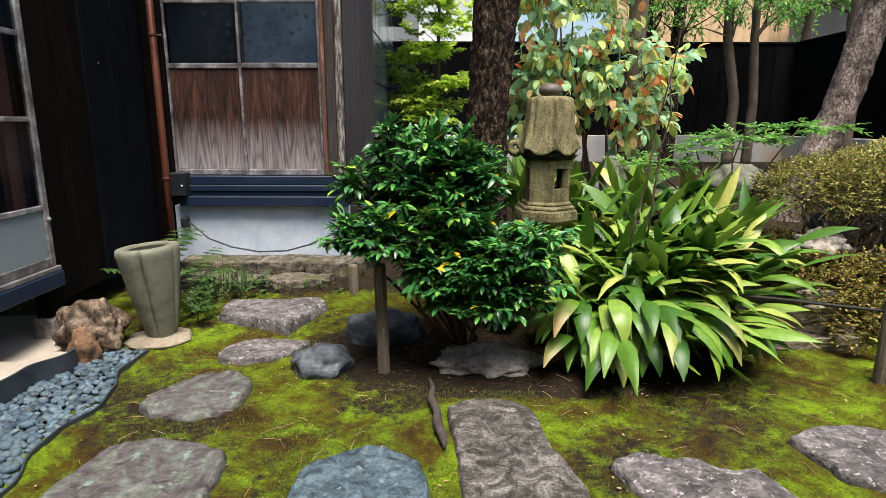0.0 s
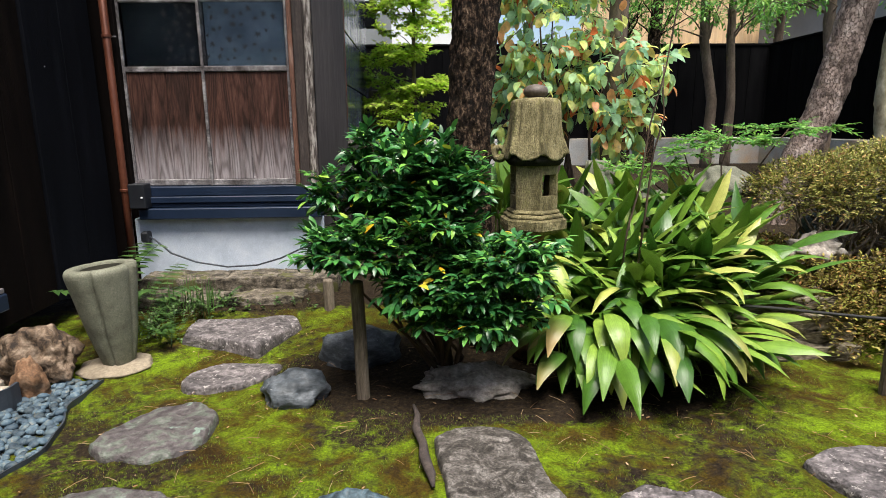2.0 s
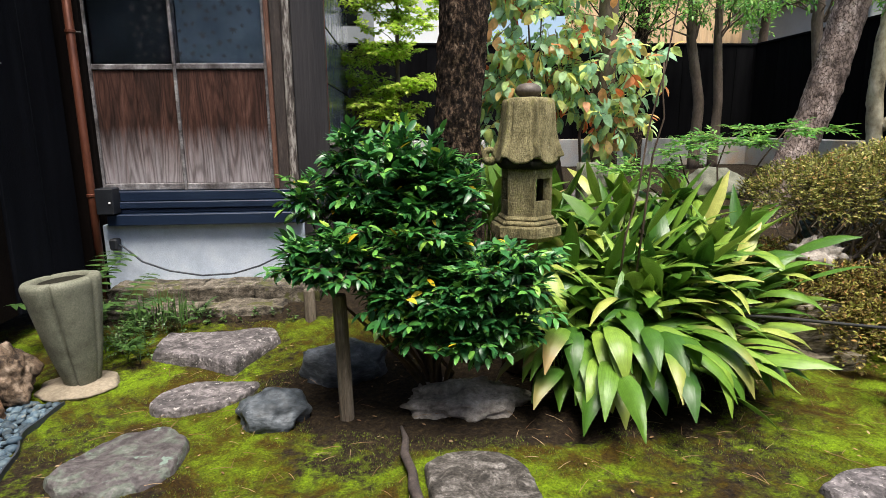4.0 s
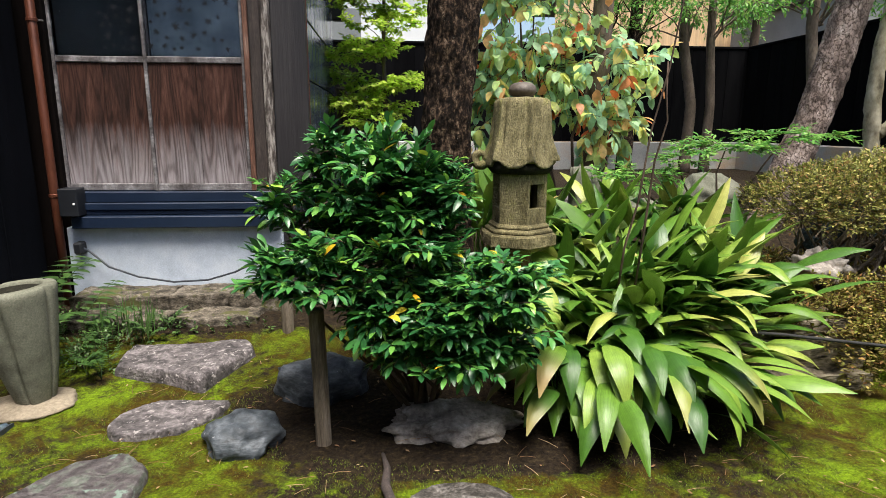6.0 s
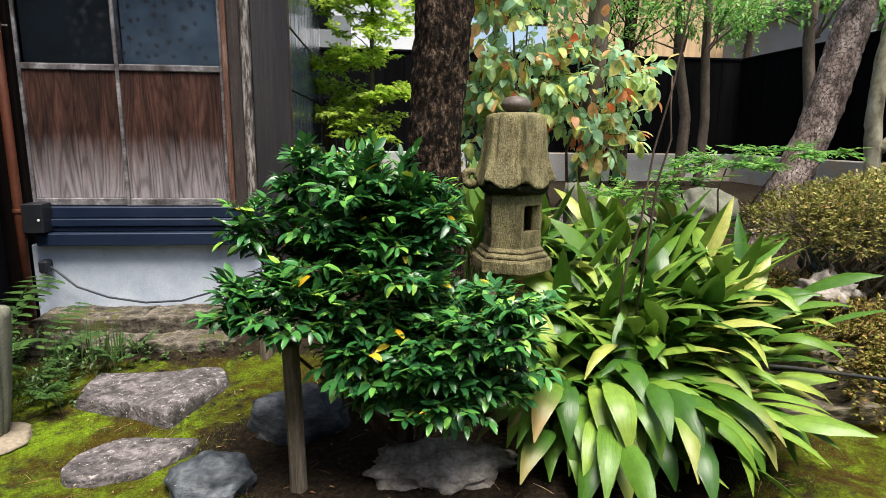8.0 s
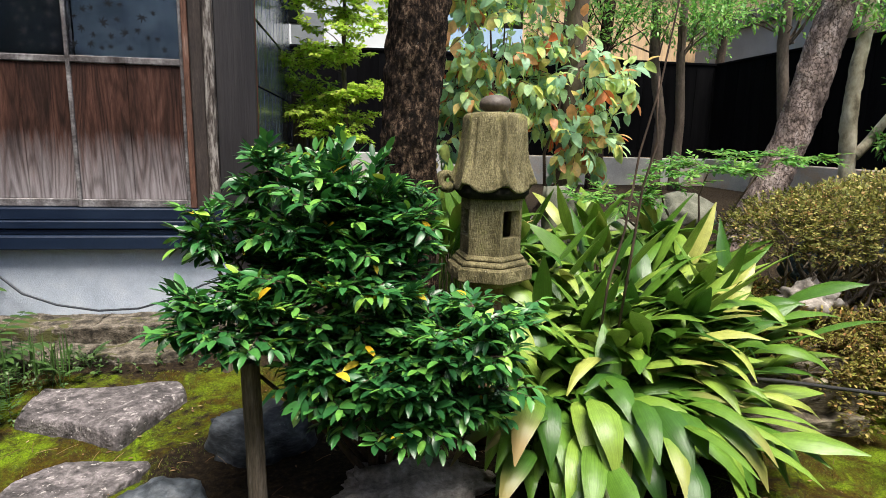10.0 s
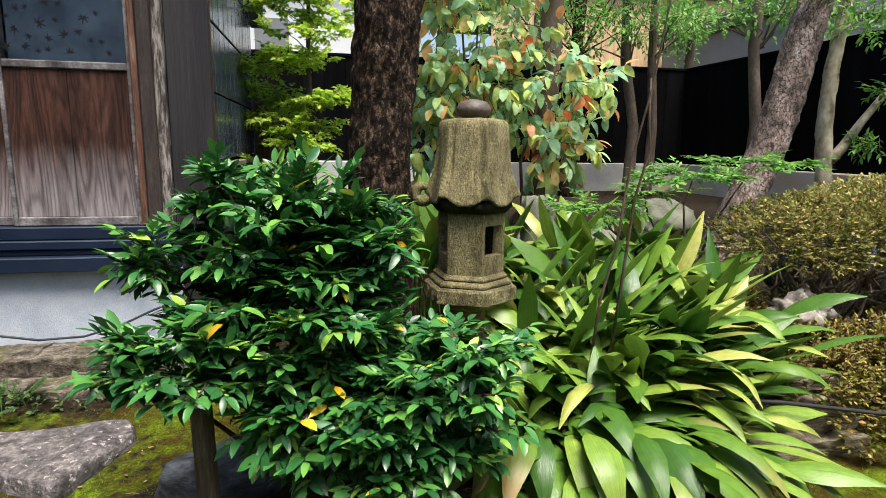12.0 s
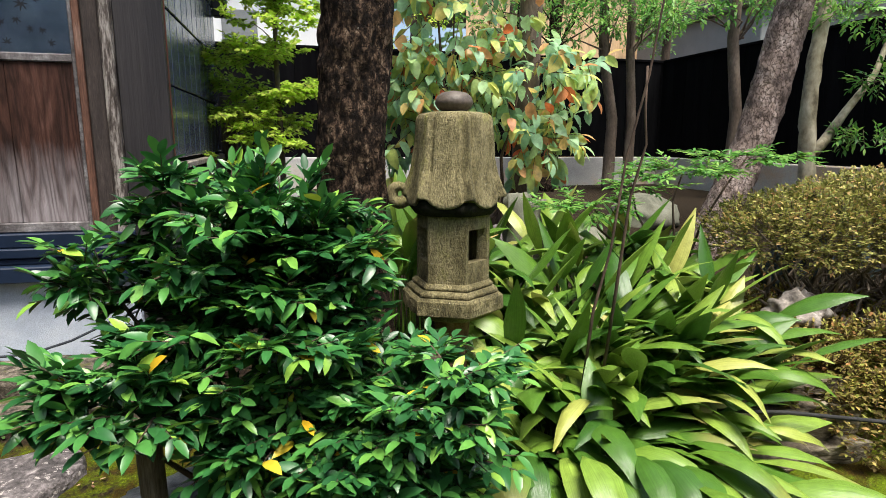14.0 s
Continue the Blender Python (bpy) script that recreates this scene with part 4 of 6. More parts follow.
flat_stone("stepping_stone", [(-1.56, 2.78), (-1.5, 2.97), (-1.43, 3.12), (-1.2, 3.19), (-1.08, 3.07), (-1.05, 2.9), (-1.09, 2.74), (-1.27, 2.67), (-1.45, 2.69)], 0.045, STONE_SLATE, "slate-grey stepping stone with green lichen", amp=0.011, seed=3, layers=1.3)
flat_stone("stepping_stone", [(-1.56, 2.0), (-1.54, 2.2), (-1.48, 2.37), (-1.32, 2.43), (-1.11, 2.42), (-0.96, 2.32), (-0.93, 2.12), (-0.93, 1.95), (-0.95, 1.8), (-1.4, 1.78)], 0.045, STONE_SLATE, "large slate-grey stepping stone with green lichen", amp=0.011, seed=4, layers=1.4)
flat_stone("stepping_stone", [(-0.62, 2.0), (-0.58, 2.25), (-0.46, 2.35), (-0.21, 2.35), (-0.1, 2.28), (-0.06, 2.08), (-0.06, 1.85), (-0.57, 1.82)], 0.045, STONE_BLUE, "blue-green layered stepping stone", amp=0.013, seed=5, layers=1.8)
flat_stone("stepping_stone", [(0.03, 2.77), (0.13, 2.86), (0.35, 2.84), (0.46, 2.72), (0.48, 2.48), (0.53, 2.27), (0.58, 2.07), (0.47, 1.95), (0.1, 1.93), (0.07, 2.33)], 0.04, STONE_SLAB, "rough granite slab darkened by moss at one end", amp=0.011, seed=6)
flat_stone("stepping_stone", [(0.73, 2.27), (0.87, 2.35), (0.98, 2.3), (1.09, 2.29), (1.23, 2.21), (1.33, 2.22), (1.4, 2.02), (1.05, 1.82), (0.84, 1.95)], 0.04, STONE_GREY, "grey-brown stepping stone with a ragged edge", amp=0.012, seed=7)
flat_stone("stepping_stone", [(1.62, 2.48), (1.78, 2.56), (1.95, 2.58), (2.1, 2.53), (2.25, 2.44), (2.02, 2.09), (1.79, 2.1), (1.66, 2.2)], 0.04, STONE_GREY, "pale grey rough stepping stone", amp=0.012, seed=8)


def boulder(name, c, r, mat, label, seed=0, rough=0.22, freq=1.6, facet=0.25, sub=4, turn=0.0, flat=-0.45):
    g = Geo().blob((0, 0, 0), r, sub, rough, freq, seed, facet, flat)
    ob = single(name, g, mat, label, "stone", smooth=True)
    ob.matrix_world = pose(*c, 0, 0, turn)
    return ob


boulder("boulder", (-0.73, 3.29, 0.035), (0.19, 0.15, 0.13), STONE_DARK, "blue-grey rounded boulder in the moss", 3, facet=0.3)
boulder("boulder", (-0.42, 3.84, 0.03), (0.28, 0.2, 0.19), STONE_DARK, "dark veined boulder behind a wooden stake", 7)
boulder("flat_boulder", (0.27, 3.38, 0.01), (0.34, 0.2, 0.11), STONE_PALE, "low brown-grey boulder under the shrub", 9, 0.34, 1.9, 0.3, 5)

# pitted tan rock and rusty chunk by the basin
boulder("pitted_rock", (-2.28, 3.62, 0.12), (0.25, 0.17, 0.22), STONE_TAN, "pitted tan garden rock beside the basin", 12, 0.26, 1.5, 0.6, 5)
boulder("rusty_rock", (-2.2, 3.38, 0.06), (0.1, 0.09, 0.17), STONE_RUST, "rust-brown knobbly rock at the pebble bed", 15, 0.3, 1.6, 0.4, 4)

# ---- water basin ----
bas = thing("water_basin", "tall lobed stone water basin on a round base slab", "basin", (-1.93, 3.78, 0.0))


def lobes(a, r, z):
    d = (math.degrees(a) + 80) % 72
    d = min(d, 72 - d)
    return r * (1.0 - 0.11 * math.exp(-(d / 2.6) ** 2) - 0.07 * (1 - min(1, d / 16)) ** 2)


prof = [(0.088, 0.03), (0.098, 0.05), (0.122, 0.15), (0.148, 0.28), (0.172, 0.42), (0.192, 0.55), (0.206, 0.64), (0.209, 0.67), (0.205, 0.688), (0.195, 0.697), (0.15, 0.7), (0.142, 0.694), (0.136, 0.67), (0.126, 0.5), (0.01, 0.48)]
prof = [(r * 0.95, z * 0.94) for r, z in prof]
part("bowl", Geo().lathe(prof, 180, shape=lambda a, r, z: lobes(a, r, z) + 0.004 * noise.noise(Vector((math.cos(a) * 3, math.sin(a) * 3, z * 8))) if r > 0.145 or z < 0.44 else r), STONE_BASIN, bas, smooth=True).matrix_basis = pose(0.025, 0, 0, 0, -4.5, 0)
part("silt", Geo().lathe([(0.01, 0.57), (0.118, 0.57), (0.118, 0.582), (0.01, 0.585)], 40), STONE_SHADE_SILT, bas, "dark silt in the bowl").matrix_basis = pose(0.025, 0, 0.06, 0, -4.5, 0)
part("base_slab", Geo().blob((0.0, 0, 0.01), (0.215, 0.2, 0.045), 4, 0.12, 2, 2, 0, -0.6), BASIN_BASE, bas, "flat tan base slab", smooth=True)

# ---- stone lantern ----
lan = thing("stone_lantern", "mossy hexagonal stone lantern with a ribbed bell roof", "lantern", (0.68, 3.85, 0.2), turn=35)


def hexa(a, r, soft=0.0):
    k = math.cos(math.pi / 6) / math.cos((a % (math.pi / 3)) - math.pi / 6)
    return r * (k * (1 - soft) + soft)


Z0 = 0.2
part("finial", Geo().lathe([(0.045, 1.612 - Z0), (0.05, 1.624 - Z0), (0.064, 1.632 - Z0), (0.074, 1.648 - Z0), (0.074, 1.660 - Z0), (0.067, 1.678 - Z0), (0.048, 1.692 - Z0), (0.015, 1.699 - Z0)], 32), STONE_CAP, lan, "dark rounded finial", smooth=True)


def bell(a, r, z):
    """Six nearly flat faces between raised double ribs at the corners, flaring at the eave."""
    d = math.degrees(a) % 60
    d = min(d, 60 - d)
    rib = 0.05 * math.exp(-(d / 3.6) ** 2) - 0.045 * math.exp(-((d - 7.5) / 2.2) ** 2) + 0.012 * math.exp(-((d - 12) / 2.5) ** 2)
    low = sm(1.42 - Z0, 1.28 - Z0, z)
    return hexa(a, r, 0.38) * (1 + rib * sm(0.08, 0.14, r) + 0.05 * low * math.exp(-(d / 9) ** 2))


roof = Geo()
n = 240
prof = [(0.05, 1.262), (0.17, 1.264), (0.193, 1.27), (0.196, 1.276), (0.192, 1.29), (0.186, 1.31), (0.178, 1.34), (0.171, 1.375), (0.165, 1.41), (0.16, 1.45), (0.155, 1.49), (0.151, 1.53), (0.147, 1.57), (0.144, 1.592), (0.138, 1.606), (0.125, 1.615), (0.09, 1.62), (0.02, 1.622)]
vs, fs = [], []
for i, (r, z) in enumerate(prof):
    for k in range(n):
        a = 2 * math.pi * k / n
        w = sm(1.42, 1.27, z)
        corner = abs(math.cos(3 * a)) ** 2
        scal = 0.036 * w * (corner ** 2 - 0.35)
        q = Vector((bell(a, r, z - Z0) * math.cos(a), bell(a, r, z - Z0) * math.sin(a), z - Z0 + (scal if r > 0.1 else 0)))
        q += Vector((noise.noise(q * 14), noise.noise(q * 14 + Vector((3, 0, 0))), noise.noise(q * 14 + Vector((0, 3, 0))))) * 0.004
        q += Vector((math.cos(a), math.sin(a), 0)) * (0.0035 * noise.noise(q * 60) + 0.002 * noise.noise(q * 140))
        vs.append(q)
for i in range(len(prof) - 1):
    for k in range(n):
        a, b = i * n + k, i * n + (k + 1) % n
        fs.append((a, b, b + n, a + n))
fs.append(tuple(range(n))[::-1])
fs.append(tuple((len(prof) - 1) * n + k for k in range(n)))
# Shade below the eave is put into this ring's dark colour.
part("under_eave", Geo().lathe([(0.06, 1.222 - Z0), (0.16, 1.224 - Z0), (0.182, 1.25 - Z0), (0.18, 1.29 - Z0)], 36, shape=lambda a, r, z: hexa(a, r, 0.5) * (1 + 0.06 * noise.noise(Vector((math.cos(a) * 5, math.sin(a) * 5, z * 20))))), STONE_SHADE_SILT, lan, "eave underside in near-black stone that paints its shade", smooth=True)
part("roof", roof.add(vs, fs), STONE_LANTERN, lan, "ribbed bell roof with a scalloped eave", smooth=True)
for k in (2,):
    a = math.radians(120)
    curl = [((0.222 + 0.034 * math.sin(t)) * math.cos(a), (0.222 + 0.034 * math.sin(t)) * math.sin(a), 1.292 - Z0 - 0.034 * math.cos(t)) for t in np.linspace(-1.2, 4.4, 14)]
    part("scroll", Geo().tube(curl, [0.026] * 8 + [0.024, 0.022, 0.02, 0.018, 0.014, 0.008], 10), STONE_LANTERN, lan, "curled eave corner", smooth=True)

# fire box with window openings through two faces
R0, zb, zt = 0.15, 0.955 - Z0, 1.225 - Z0
cor = [Vector((R0 * math.cos(k * math.pi / 3), R0 * math.sin(k * math.pi / 3), 0)) for k in range(6)]
inn = [c * 0.7 for c in cor]
for k in range(6):
    box = Geo()
    a, b, ia, ib = cor[k], cor[(k + 1) % 6], inn[k], inn[(k + 1) % 6]
    win = k in (4, 2, 0)
    if not win:
        vs = [(*a.xy, zb), (*b.xy, zb), (*b.xy, zt), (*a.xy, zt), (*ia.xy, zb), (*ib.xy, zb), (*ib.xy, zt), (*ia.xy, zt)]
        box.add(vs, [(0, 1, 2, 3), (5, 4, 7, 6), (0, 4, 5, 1), (3, 2, 6, 7), (0, 3, 7, 4), (1, 5, 6, 2)])
    else:
        f0, f1, z0, z1 = 0.10, 0.90, zb + 0.085, zt - 0.055
        q = lambda u, z, A=a, B=b: (*(A.lerp(B, u)).xy, z)
        qi = lambda u, z, A=ia, B=ib: (*(A.lerp(B, u)).xy, z)
        vs = [q(0, zb), q(1, zb), q(1, zt), q(0, zt), q(f0, z0), q(f1, z0), q(f1, z1), q(f0, z1), qi(f0, z0), qi(f1, z0), qi(f1, z1), qi(f0, z1), qi(0, zb), qi(1, zb), qi(1, zt), qi(0, zt)]
        box.add(vs, [(0, 1, 5, 4), (1, 2, 6, 5), (2, 3, 7, 6), (3, 0, 4, 7), (4, 5, 9, 8), (5, 6, 10, 9), (6, 7, 11, 10), (7, 4, 8, 11), (1, 0, 12, 13), (3, 2, 14, 15), (0, 3, 15, 12), (2, 1, 13, 14)])
    part("box_side", box, STONE_LANTERN, lan, "fire box side with a square window" if win else "")
box = Geo()
box.add([(*c.xy, zt) for c in cor], [tuple(range(6))])
part("box_lid", box, STONE_LANTERN, lan)
part("box_floor", Geo().add([(*c.xy, zb + 0.012) for c in inn], [tuple(range(6))]), STONE_LANTERN, lan)
for r, z0, z1 in ((0.212, 0.835, 0.905), (0.19, 0.905, 0.932), (0.17, 0.932, 0.957)):
    tier = Geo().lathe([(r - 0.008, z0 - Z0), (r, z0 - Z0 + 0.006), (r, (z0 + z1) / 2 - Z0), (r - 0.002, z1 - Z0 - 0.01), (r - 0.014, z1 - Z0)], 96, shape=lambda a, r, z: hexa(a, r, 0.06) * (1 + 0.025 * noise.noise(Vector((math.cos(a) * 5, math.sin(a) * 5, z * 25)))))
    part("platform_step", tier, STONE_LANTERN, lan)
tier = Geo().lathe([(0.1, 0.79 - Z0), (0.16, 0.81 - Z0), (0.2, 0.845 - Z0)], 48, shape=lambda a, r, z: hexa(a, r, 0.3))
part("platform_foot", tier, STONE_LANTERN, lan, "stepped hexagonal platform")
part("shaft", Geo().lathe([(0.13, -0.2), (0.12, -0.1), (0.075, 0.0), (0.068, 0.2), (0.066, 0.45), (0.075, 0.59), (0.1, 0.6)], 32), STONE_RUST, lan, "reddish round shaft", smooth=True)

# ---- stakes, rope, dead branch ----
def stake(at, h, r, label, lean=(0, 0), mat=STAKE, name="wooden_stake"):
    g = Geo().tube([(0, 0, -0.1), (lean[0] * 0.5, lean[1] * 0.5, h * 0.5), (lean[0], lean[1], h - 0.01), (lean[0], lean[1], h)], [r * 1.05, r, r * 0.98, r * 0.85], 12, 0.12, at[0] * 7)
    return single(name, g, mat, label, "stake", smooth=False, at=at)


stake((-0.35, 3.27, 0.0), 0.66, 0.036, "round weathered wooden stake beside the shrub", (-0.015, 0))
stake((-0.72, 4.55, 0.1), 0.24, 0.04, "short weathered wooden stake by the ledge")
stake((2.52, 3.13, 0.0), 0.5, 0.045, "dark weathered wooden stake holding a rope")
stake((0.98, 3.4, 0.02), 0.36, 0.028, "brown wooden stake amid broad leaves", (0.01, 0), STONE_RUST)
rope = [(2.53, 3.12, 0.43), (2.4, 3.2, 0.422), (2.2, 3.32, 0.415), (2.0, 3.42, 0.415), (1.7, 3.5, 0.42)]
single("rope", Geo().tube(rope, 0.009, 8), ROPE, "black rope strung from a wooden stake", "rope", smooth=True)
br_pts = [(-0.075, 3.1, 0.03), (-0.055, 2.98, 0.035), (-0.06, 2.85, 0.03), (-0.03, 2.72, 0.028), (-0.025, 2.6, 0.032), (0.0, 2.48, 0.025), (0.01, 2.4, 0.02)]
single("dead_branch", Geo().tube(br_pts, [0.008, 0.014, 0.018, 0.021, 0.023, 0.018, 0.008], 12, 0.6, 4), WOOD_DARK, "dead bark-covered branch lying on the moss", "branch", smooth=True)


# ---- foliage makers ----
def shoots(rng, lobes_, n, up=0.35, length=0.16):
    """Shoot origins and directions over the shells of rounded lobes."""
    out = []
    wts = [r[0] * r[1] + r[1] * r[2] for _, r in lobes_]
    for _ in range(n):
        c, r = rng.choices(lobes_, wts)[0]
        d = Vector((rng.gauss(0, 1), rng.gauss(0, 1), rng.gauss(0.15, 1))).normalized()
        k = rng.uniform(0.55, 1.0) ** 0.5
        p = Vector((c[0] + d.x * r[0] * k, c[1] + d.y * r[1] * k, c[2] + d.z * r[2] * k))
        o = (Vector((d.x / r[0], d.y / r[1], d.z / r[2])).normalized() + Vector((rng.gauss(0, 0.3), rng.gauss(0, 0.3), up + rng.gauss(0, 0.25)))).normalized()
        out.append((p, o, length * rng.uniform(0.6, 1.3)))
    return out


def leafy(rng, sh, per, size, aspect=0.42, spread=0.9, droop=0.2, leaf_geo=None, twig_geo=None, face_up=1.0, twig_r=0.0022, shape=(0.75, 1.0, 0.62), hang=0.0, loose=0.25):
    """Leaves set alternately along each shoot, with a thin twig."""
    lg, tg = leaf_geo or Geo(), twig_geo or Geo()
    for p, d, ln in sh:
        start = p - d * ln * 0.6
        side = d.cross(Vector((0, 0, 1)))
        side = side.normalized() if side.length > 1e-3 else Vector((1, 0, 0))
        tip = p + d * ln * 0.5 + Vector((0, 0, -0.02 * ln))
        if twig_r:
            tg.tube([start, p, tip], [twig_r * 1.3, twig_r, twig_r * 0.6], 3, cap=False)
        for k in range(per):
            f = (k + 0.5) / per
            q = start.lerp(p, f * 2) if f < 0.5 else p.lerp(tip, f * 2 - 1)
            sgn = 1 if k % 2 else -1
            ld = (d * rng.uniform(0.35, 0.8) + side * sgn * spread * rng.uniform(0.6, 1.1) + Vector((rng.gauss(0, 0.2), rng.gauss(0, 0.2), rng.gauss(0.05, loose) - hang))).normalized()
            s = size * rng.uniform(0.65, 1.2)
            lg.leaf(q, ld, Vector((rng.gauss(0, 0.35), rng.gauss(0, 0.35), face_up)), s, s * aspect * rng.uniform(0.85, 1.15), droop * rng.uniform(0.2, 1.6), 0.3, shape)
        lg.leaf(tip, (d + Vector((rng.gauss(0, 0.2), rng.gauss(0, 0.2), 0))).normalized(), Vector((0, 0, 1)), size * 0.9, size * 0.9 * aspect, droop, 0.3, shape)
    return lg, tg


def stems(rng, base, tips, r0, r1, geo=None, wig=0.04, sides=6):
    g = geo or Geo()
    for t in tips:
        a, b = Vector(base) + Vector((rng.uniform(-1, 1), rng.uniform(-1, 1), 0)) * r0 * 3, Vector(t)
        pts = [a.lerp(b, f) + Vector((rng.gauss(0, wig), rng.gauss(0, wig), 0.12 * math.sin(f * 3.1) * (b - a).length * 0.5)) * (1 if 0 < f < 1 else 0) for f in (0, 0.25, 0.5, 0.75, 1)]
        g.tube(pts, [r0, r0 * 0.8, (r0 + r1) / 2, r1 * 1.2, r1], sides, 0.15, 3)
    return g


def fans(rng, lobes_, n, k=5, length=0.14, wide=58, rise=10, depth=(0.6, 1.0), lifted=22):
    """Flat sprays: at points of the lobes' shells, k shoots fan out nearly level from one twig."""
    out = []
    wts = [r[0] * r[1] + r[1] * r[2] for _, r in lobes_]
    for _ in range(n):
        c, r = rng.choices(lobes_, wts)[0]
        d = Vector((rng.gauss(0, 1), rng.gauss(0, 1), rng.gauss(0.1, 1))).normalized()
        q = rng.uniform(*depth) ** 0.5
        p = Vector((c[0] + d.x * r[0] * q, c[1] + d.y * r[1] * q, c[2] + d.z * r[2] * q))
        az = math.atan2(d.y / r[1], d.x / r[0]) + rng.gauss(0, 0.35)
        e = math.radians(rng.gauss(rise, 12) + lifted * d.z)
        for j in range(k):
            f = 2 * j / (k - 1) - 1 if k > 1 else 0
            a, ee = az + math.radians(wide) * f + rng.gauss(0, 0.12), e + rng.gauss(0, 0.12)
            way = Vector((math.cos(a) * math.cos(ee), math.sin(a) * math.cos(ee), math.sin(ee)))
            ln = length * rng.uniform(0.7, 1.25) * (1 - 0.3 * abs(f))
            out.append((p + way * ln * 0.6, way, ln))
    return out


# ---- glossy evergreen shrub ----
rng = random.Random(21)
shrub = thing("evergreen_shrub", "dense glossy dark green evergreen shrub with a few yellow leaves", "shrub", (0, 0, 0))
LOBES = [((-0.12, 3.5, 1.16), (0.26, 0.27, 0.2)), ((0.08, 3.46, 1.15), (0.17, 0.24, 0.18)), ((-0.36, 3.42, 1.03), (0.18, 0.16, 0.1)), ((-0.36, 3.24, 0.83), (0.17, 0.16, 0.08)),
         ((-0.08, 3.38, 0.9), (0.32, 0.3, 0.2)), ((0.36, 3.22, 0.73), (0.24, 0.22, 0.12)), ((0.15, 3.2, 0.68), (0.28, 0.2, 0.12)), ((0.18, 3.22, 0.55), (0.34, 0.2, 0.07)), ((0.2, 3.14, 0.48), (0.3, 0.1, 0.03)),
         ((0.44, 3.24, 0.58), (0.17, 0.18, 0.09)), ((-0.5, 3.42, 1.14), (0.08, 0.06, 0.02)), ((-0.28, 3.46, 1.37), (0.08, 0.08, 0.02)), ((-0.5, 3.2, 0.8), (0.06, 0.06, 0.02)), ((0.5, 3.18, 0.84), (0.12, 0.1, 0.04))]
OVAL = (0.85, 1.0, 0.72)
lg, tg = leafy(rng, fans(rng, LOBES, 165, 4, 0.13, 50, rise=26, lifted=38), 8, 0.07, 0.40, spread=0.8, droop=0.06, loose=0.2, shape=OVAL)
leafy(rng, fans(rng, LOBES, 170, 4, 0.13, 55, rise=6, lifted=20), 8, 0.07, 0.40, spread=0.75, droop=0.3, loose=0.4, hang=0.2, leaf_geo=lg, twig_geo=tg, shape=OVAL)
leafy(rng, fans(rng, LOBES, 120, 4, 0.12, depth=(0.05, 0.5)), 7, 0.068, 0.42, droop=0.2, loose=0.25, leaf_geo=lg, twig_geo=tg)
stems(rng, (0.12, 3.5, 0.0), [(c[0], c[1], c[2]) for c, r in LOBES] + [(-0.2, 3.5, 1.3), (0.1, 3.5, 1.2), (-0.5, 3.4, 1.0)], 0.014, 0.005, tg)
part("foliage", lg, LEAF_DARK, shrub, "glossy pointed leaves", smooth=True)
part("stemwork", tg, BARK_BROWN, shrub, "thin brown stems")


# ---- broad-leaved aspidistra clump: each leaf a part ----
def asp_leaf(rng, base, az, reach, e0, e1, blade, width, twist, wither, bend=0.85):
    """A stalk that carries a long arching blade; e0 and e1 are the start and end elevation in degrees."""
    n = 11
    p = Vector(base)
    path, dirs = [p.copy()], []
    stalk = reach
    total = stalk + blade
    for i in range(n):
        f = (i + 0.5) / n
        u = max(0.0, (f * total - 0.75 * stalk) / (total - 0.75 * stalk))
        e = math.radians(e0 + (e1 - e0) * u ** bend)
        d = Vector((math.cos(az) * math.cos(e), math.sin(az) * math.cos(e), math.sin(e)))
        step = total / n
        p = p + d * step
        path.append(p.copy())
        dirs.append(d)
    dirs.append(dirs[-1])
    vs, fs, wv, bl = [], [], [], []
    sd = rng.uniform(0, 50)
    b0 = stalk / total
    flat = Vector((-math.sin(az), math.cos(az), 0))
    for i, (c, d) in enumerate(zip(path, dirs)):
        f = i / n
        if f < b0:
            w = 0.004
        else:
            u = (f - b0) / (1 - b0)
            w = max(0.003, width * 0.5 * (math.sin(math.pi * min(1, u ** 0.82)) ** 0.95))
        nrm = flat.cross(d).normalized()
        s = (flat * math.cos(twist * f) + nrm * math.sin(twist * f)).normalized()
        lift = nrm * (-w * 0.28)
        wave = nrm * (0.05 * w * math.sin(i * 1.9 + az * 5))
        vs += [c - s * w - lift + wave, c - s * w * 0.5 - lift * 0.35, c, c + s * w * 0.5 - lift * 0.35, c + s * w - lift - wave]
        u = max(0.0, (f - b0) / (1 - b0))
        for k in (-1, -0.5, 0, 0.5, 1):
            bl += [k, u * blade * 10, sd]
        wv += [min(1, wither * sm(0.35, 1.0, u + rng.uniform(-0.1, 0.1)) * 1.2)] * 5
    for i in range(n):
        for k in range(4):
            a = i * 5 + k
            fs.append((a, a + 1, a + 6, a + 5))
    me = Geo().add(vs, fs).mesh("leaf", True)
    at = me.attributes.new("wither", "FLOAT", "POINT")
    at.data.foreach_set("value", wv)
    at = me.attributes.new("blade", "FLOAT_VECTOR", "POINT")
    at.data.foreach_set("vector", bl)
    return me


asp = thing("aspidistra", "large clump of broad arching green leaves, some yellowing", "plant", (0, 0, 0))
rng = random.Random(33)
CENTRE = (1.2, 3.62)


def asp_add(bx, by, az, stalk, e0, e1, blade, width, twist, wither):
    part("leaf", asp_leaf(rng, (bx, by, ground_z(bx, by) - 0.01), az, stalk, e0, e1, blade, width, twist, wither), LEAF_ASP, asp)


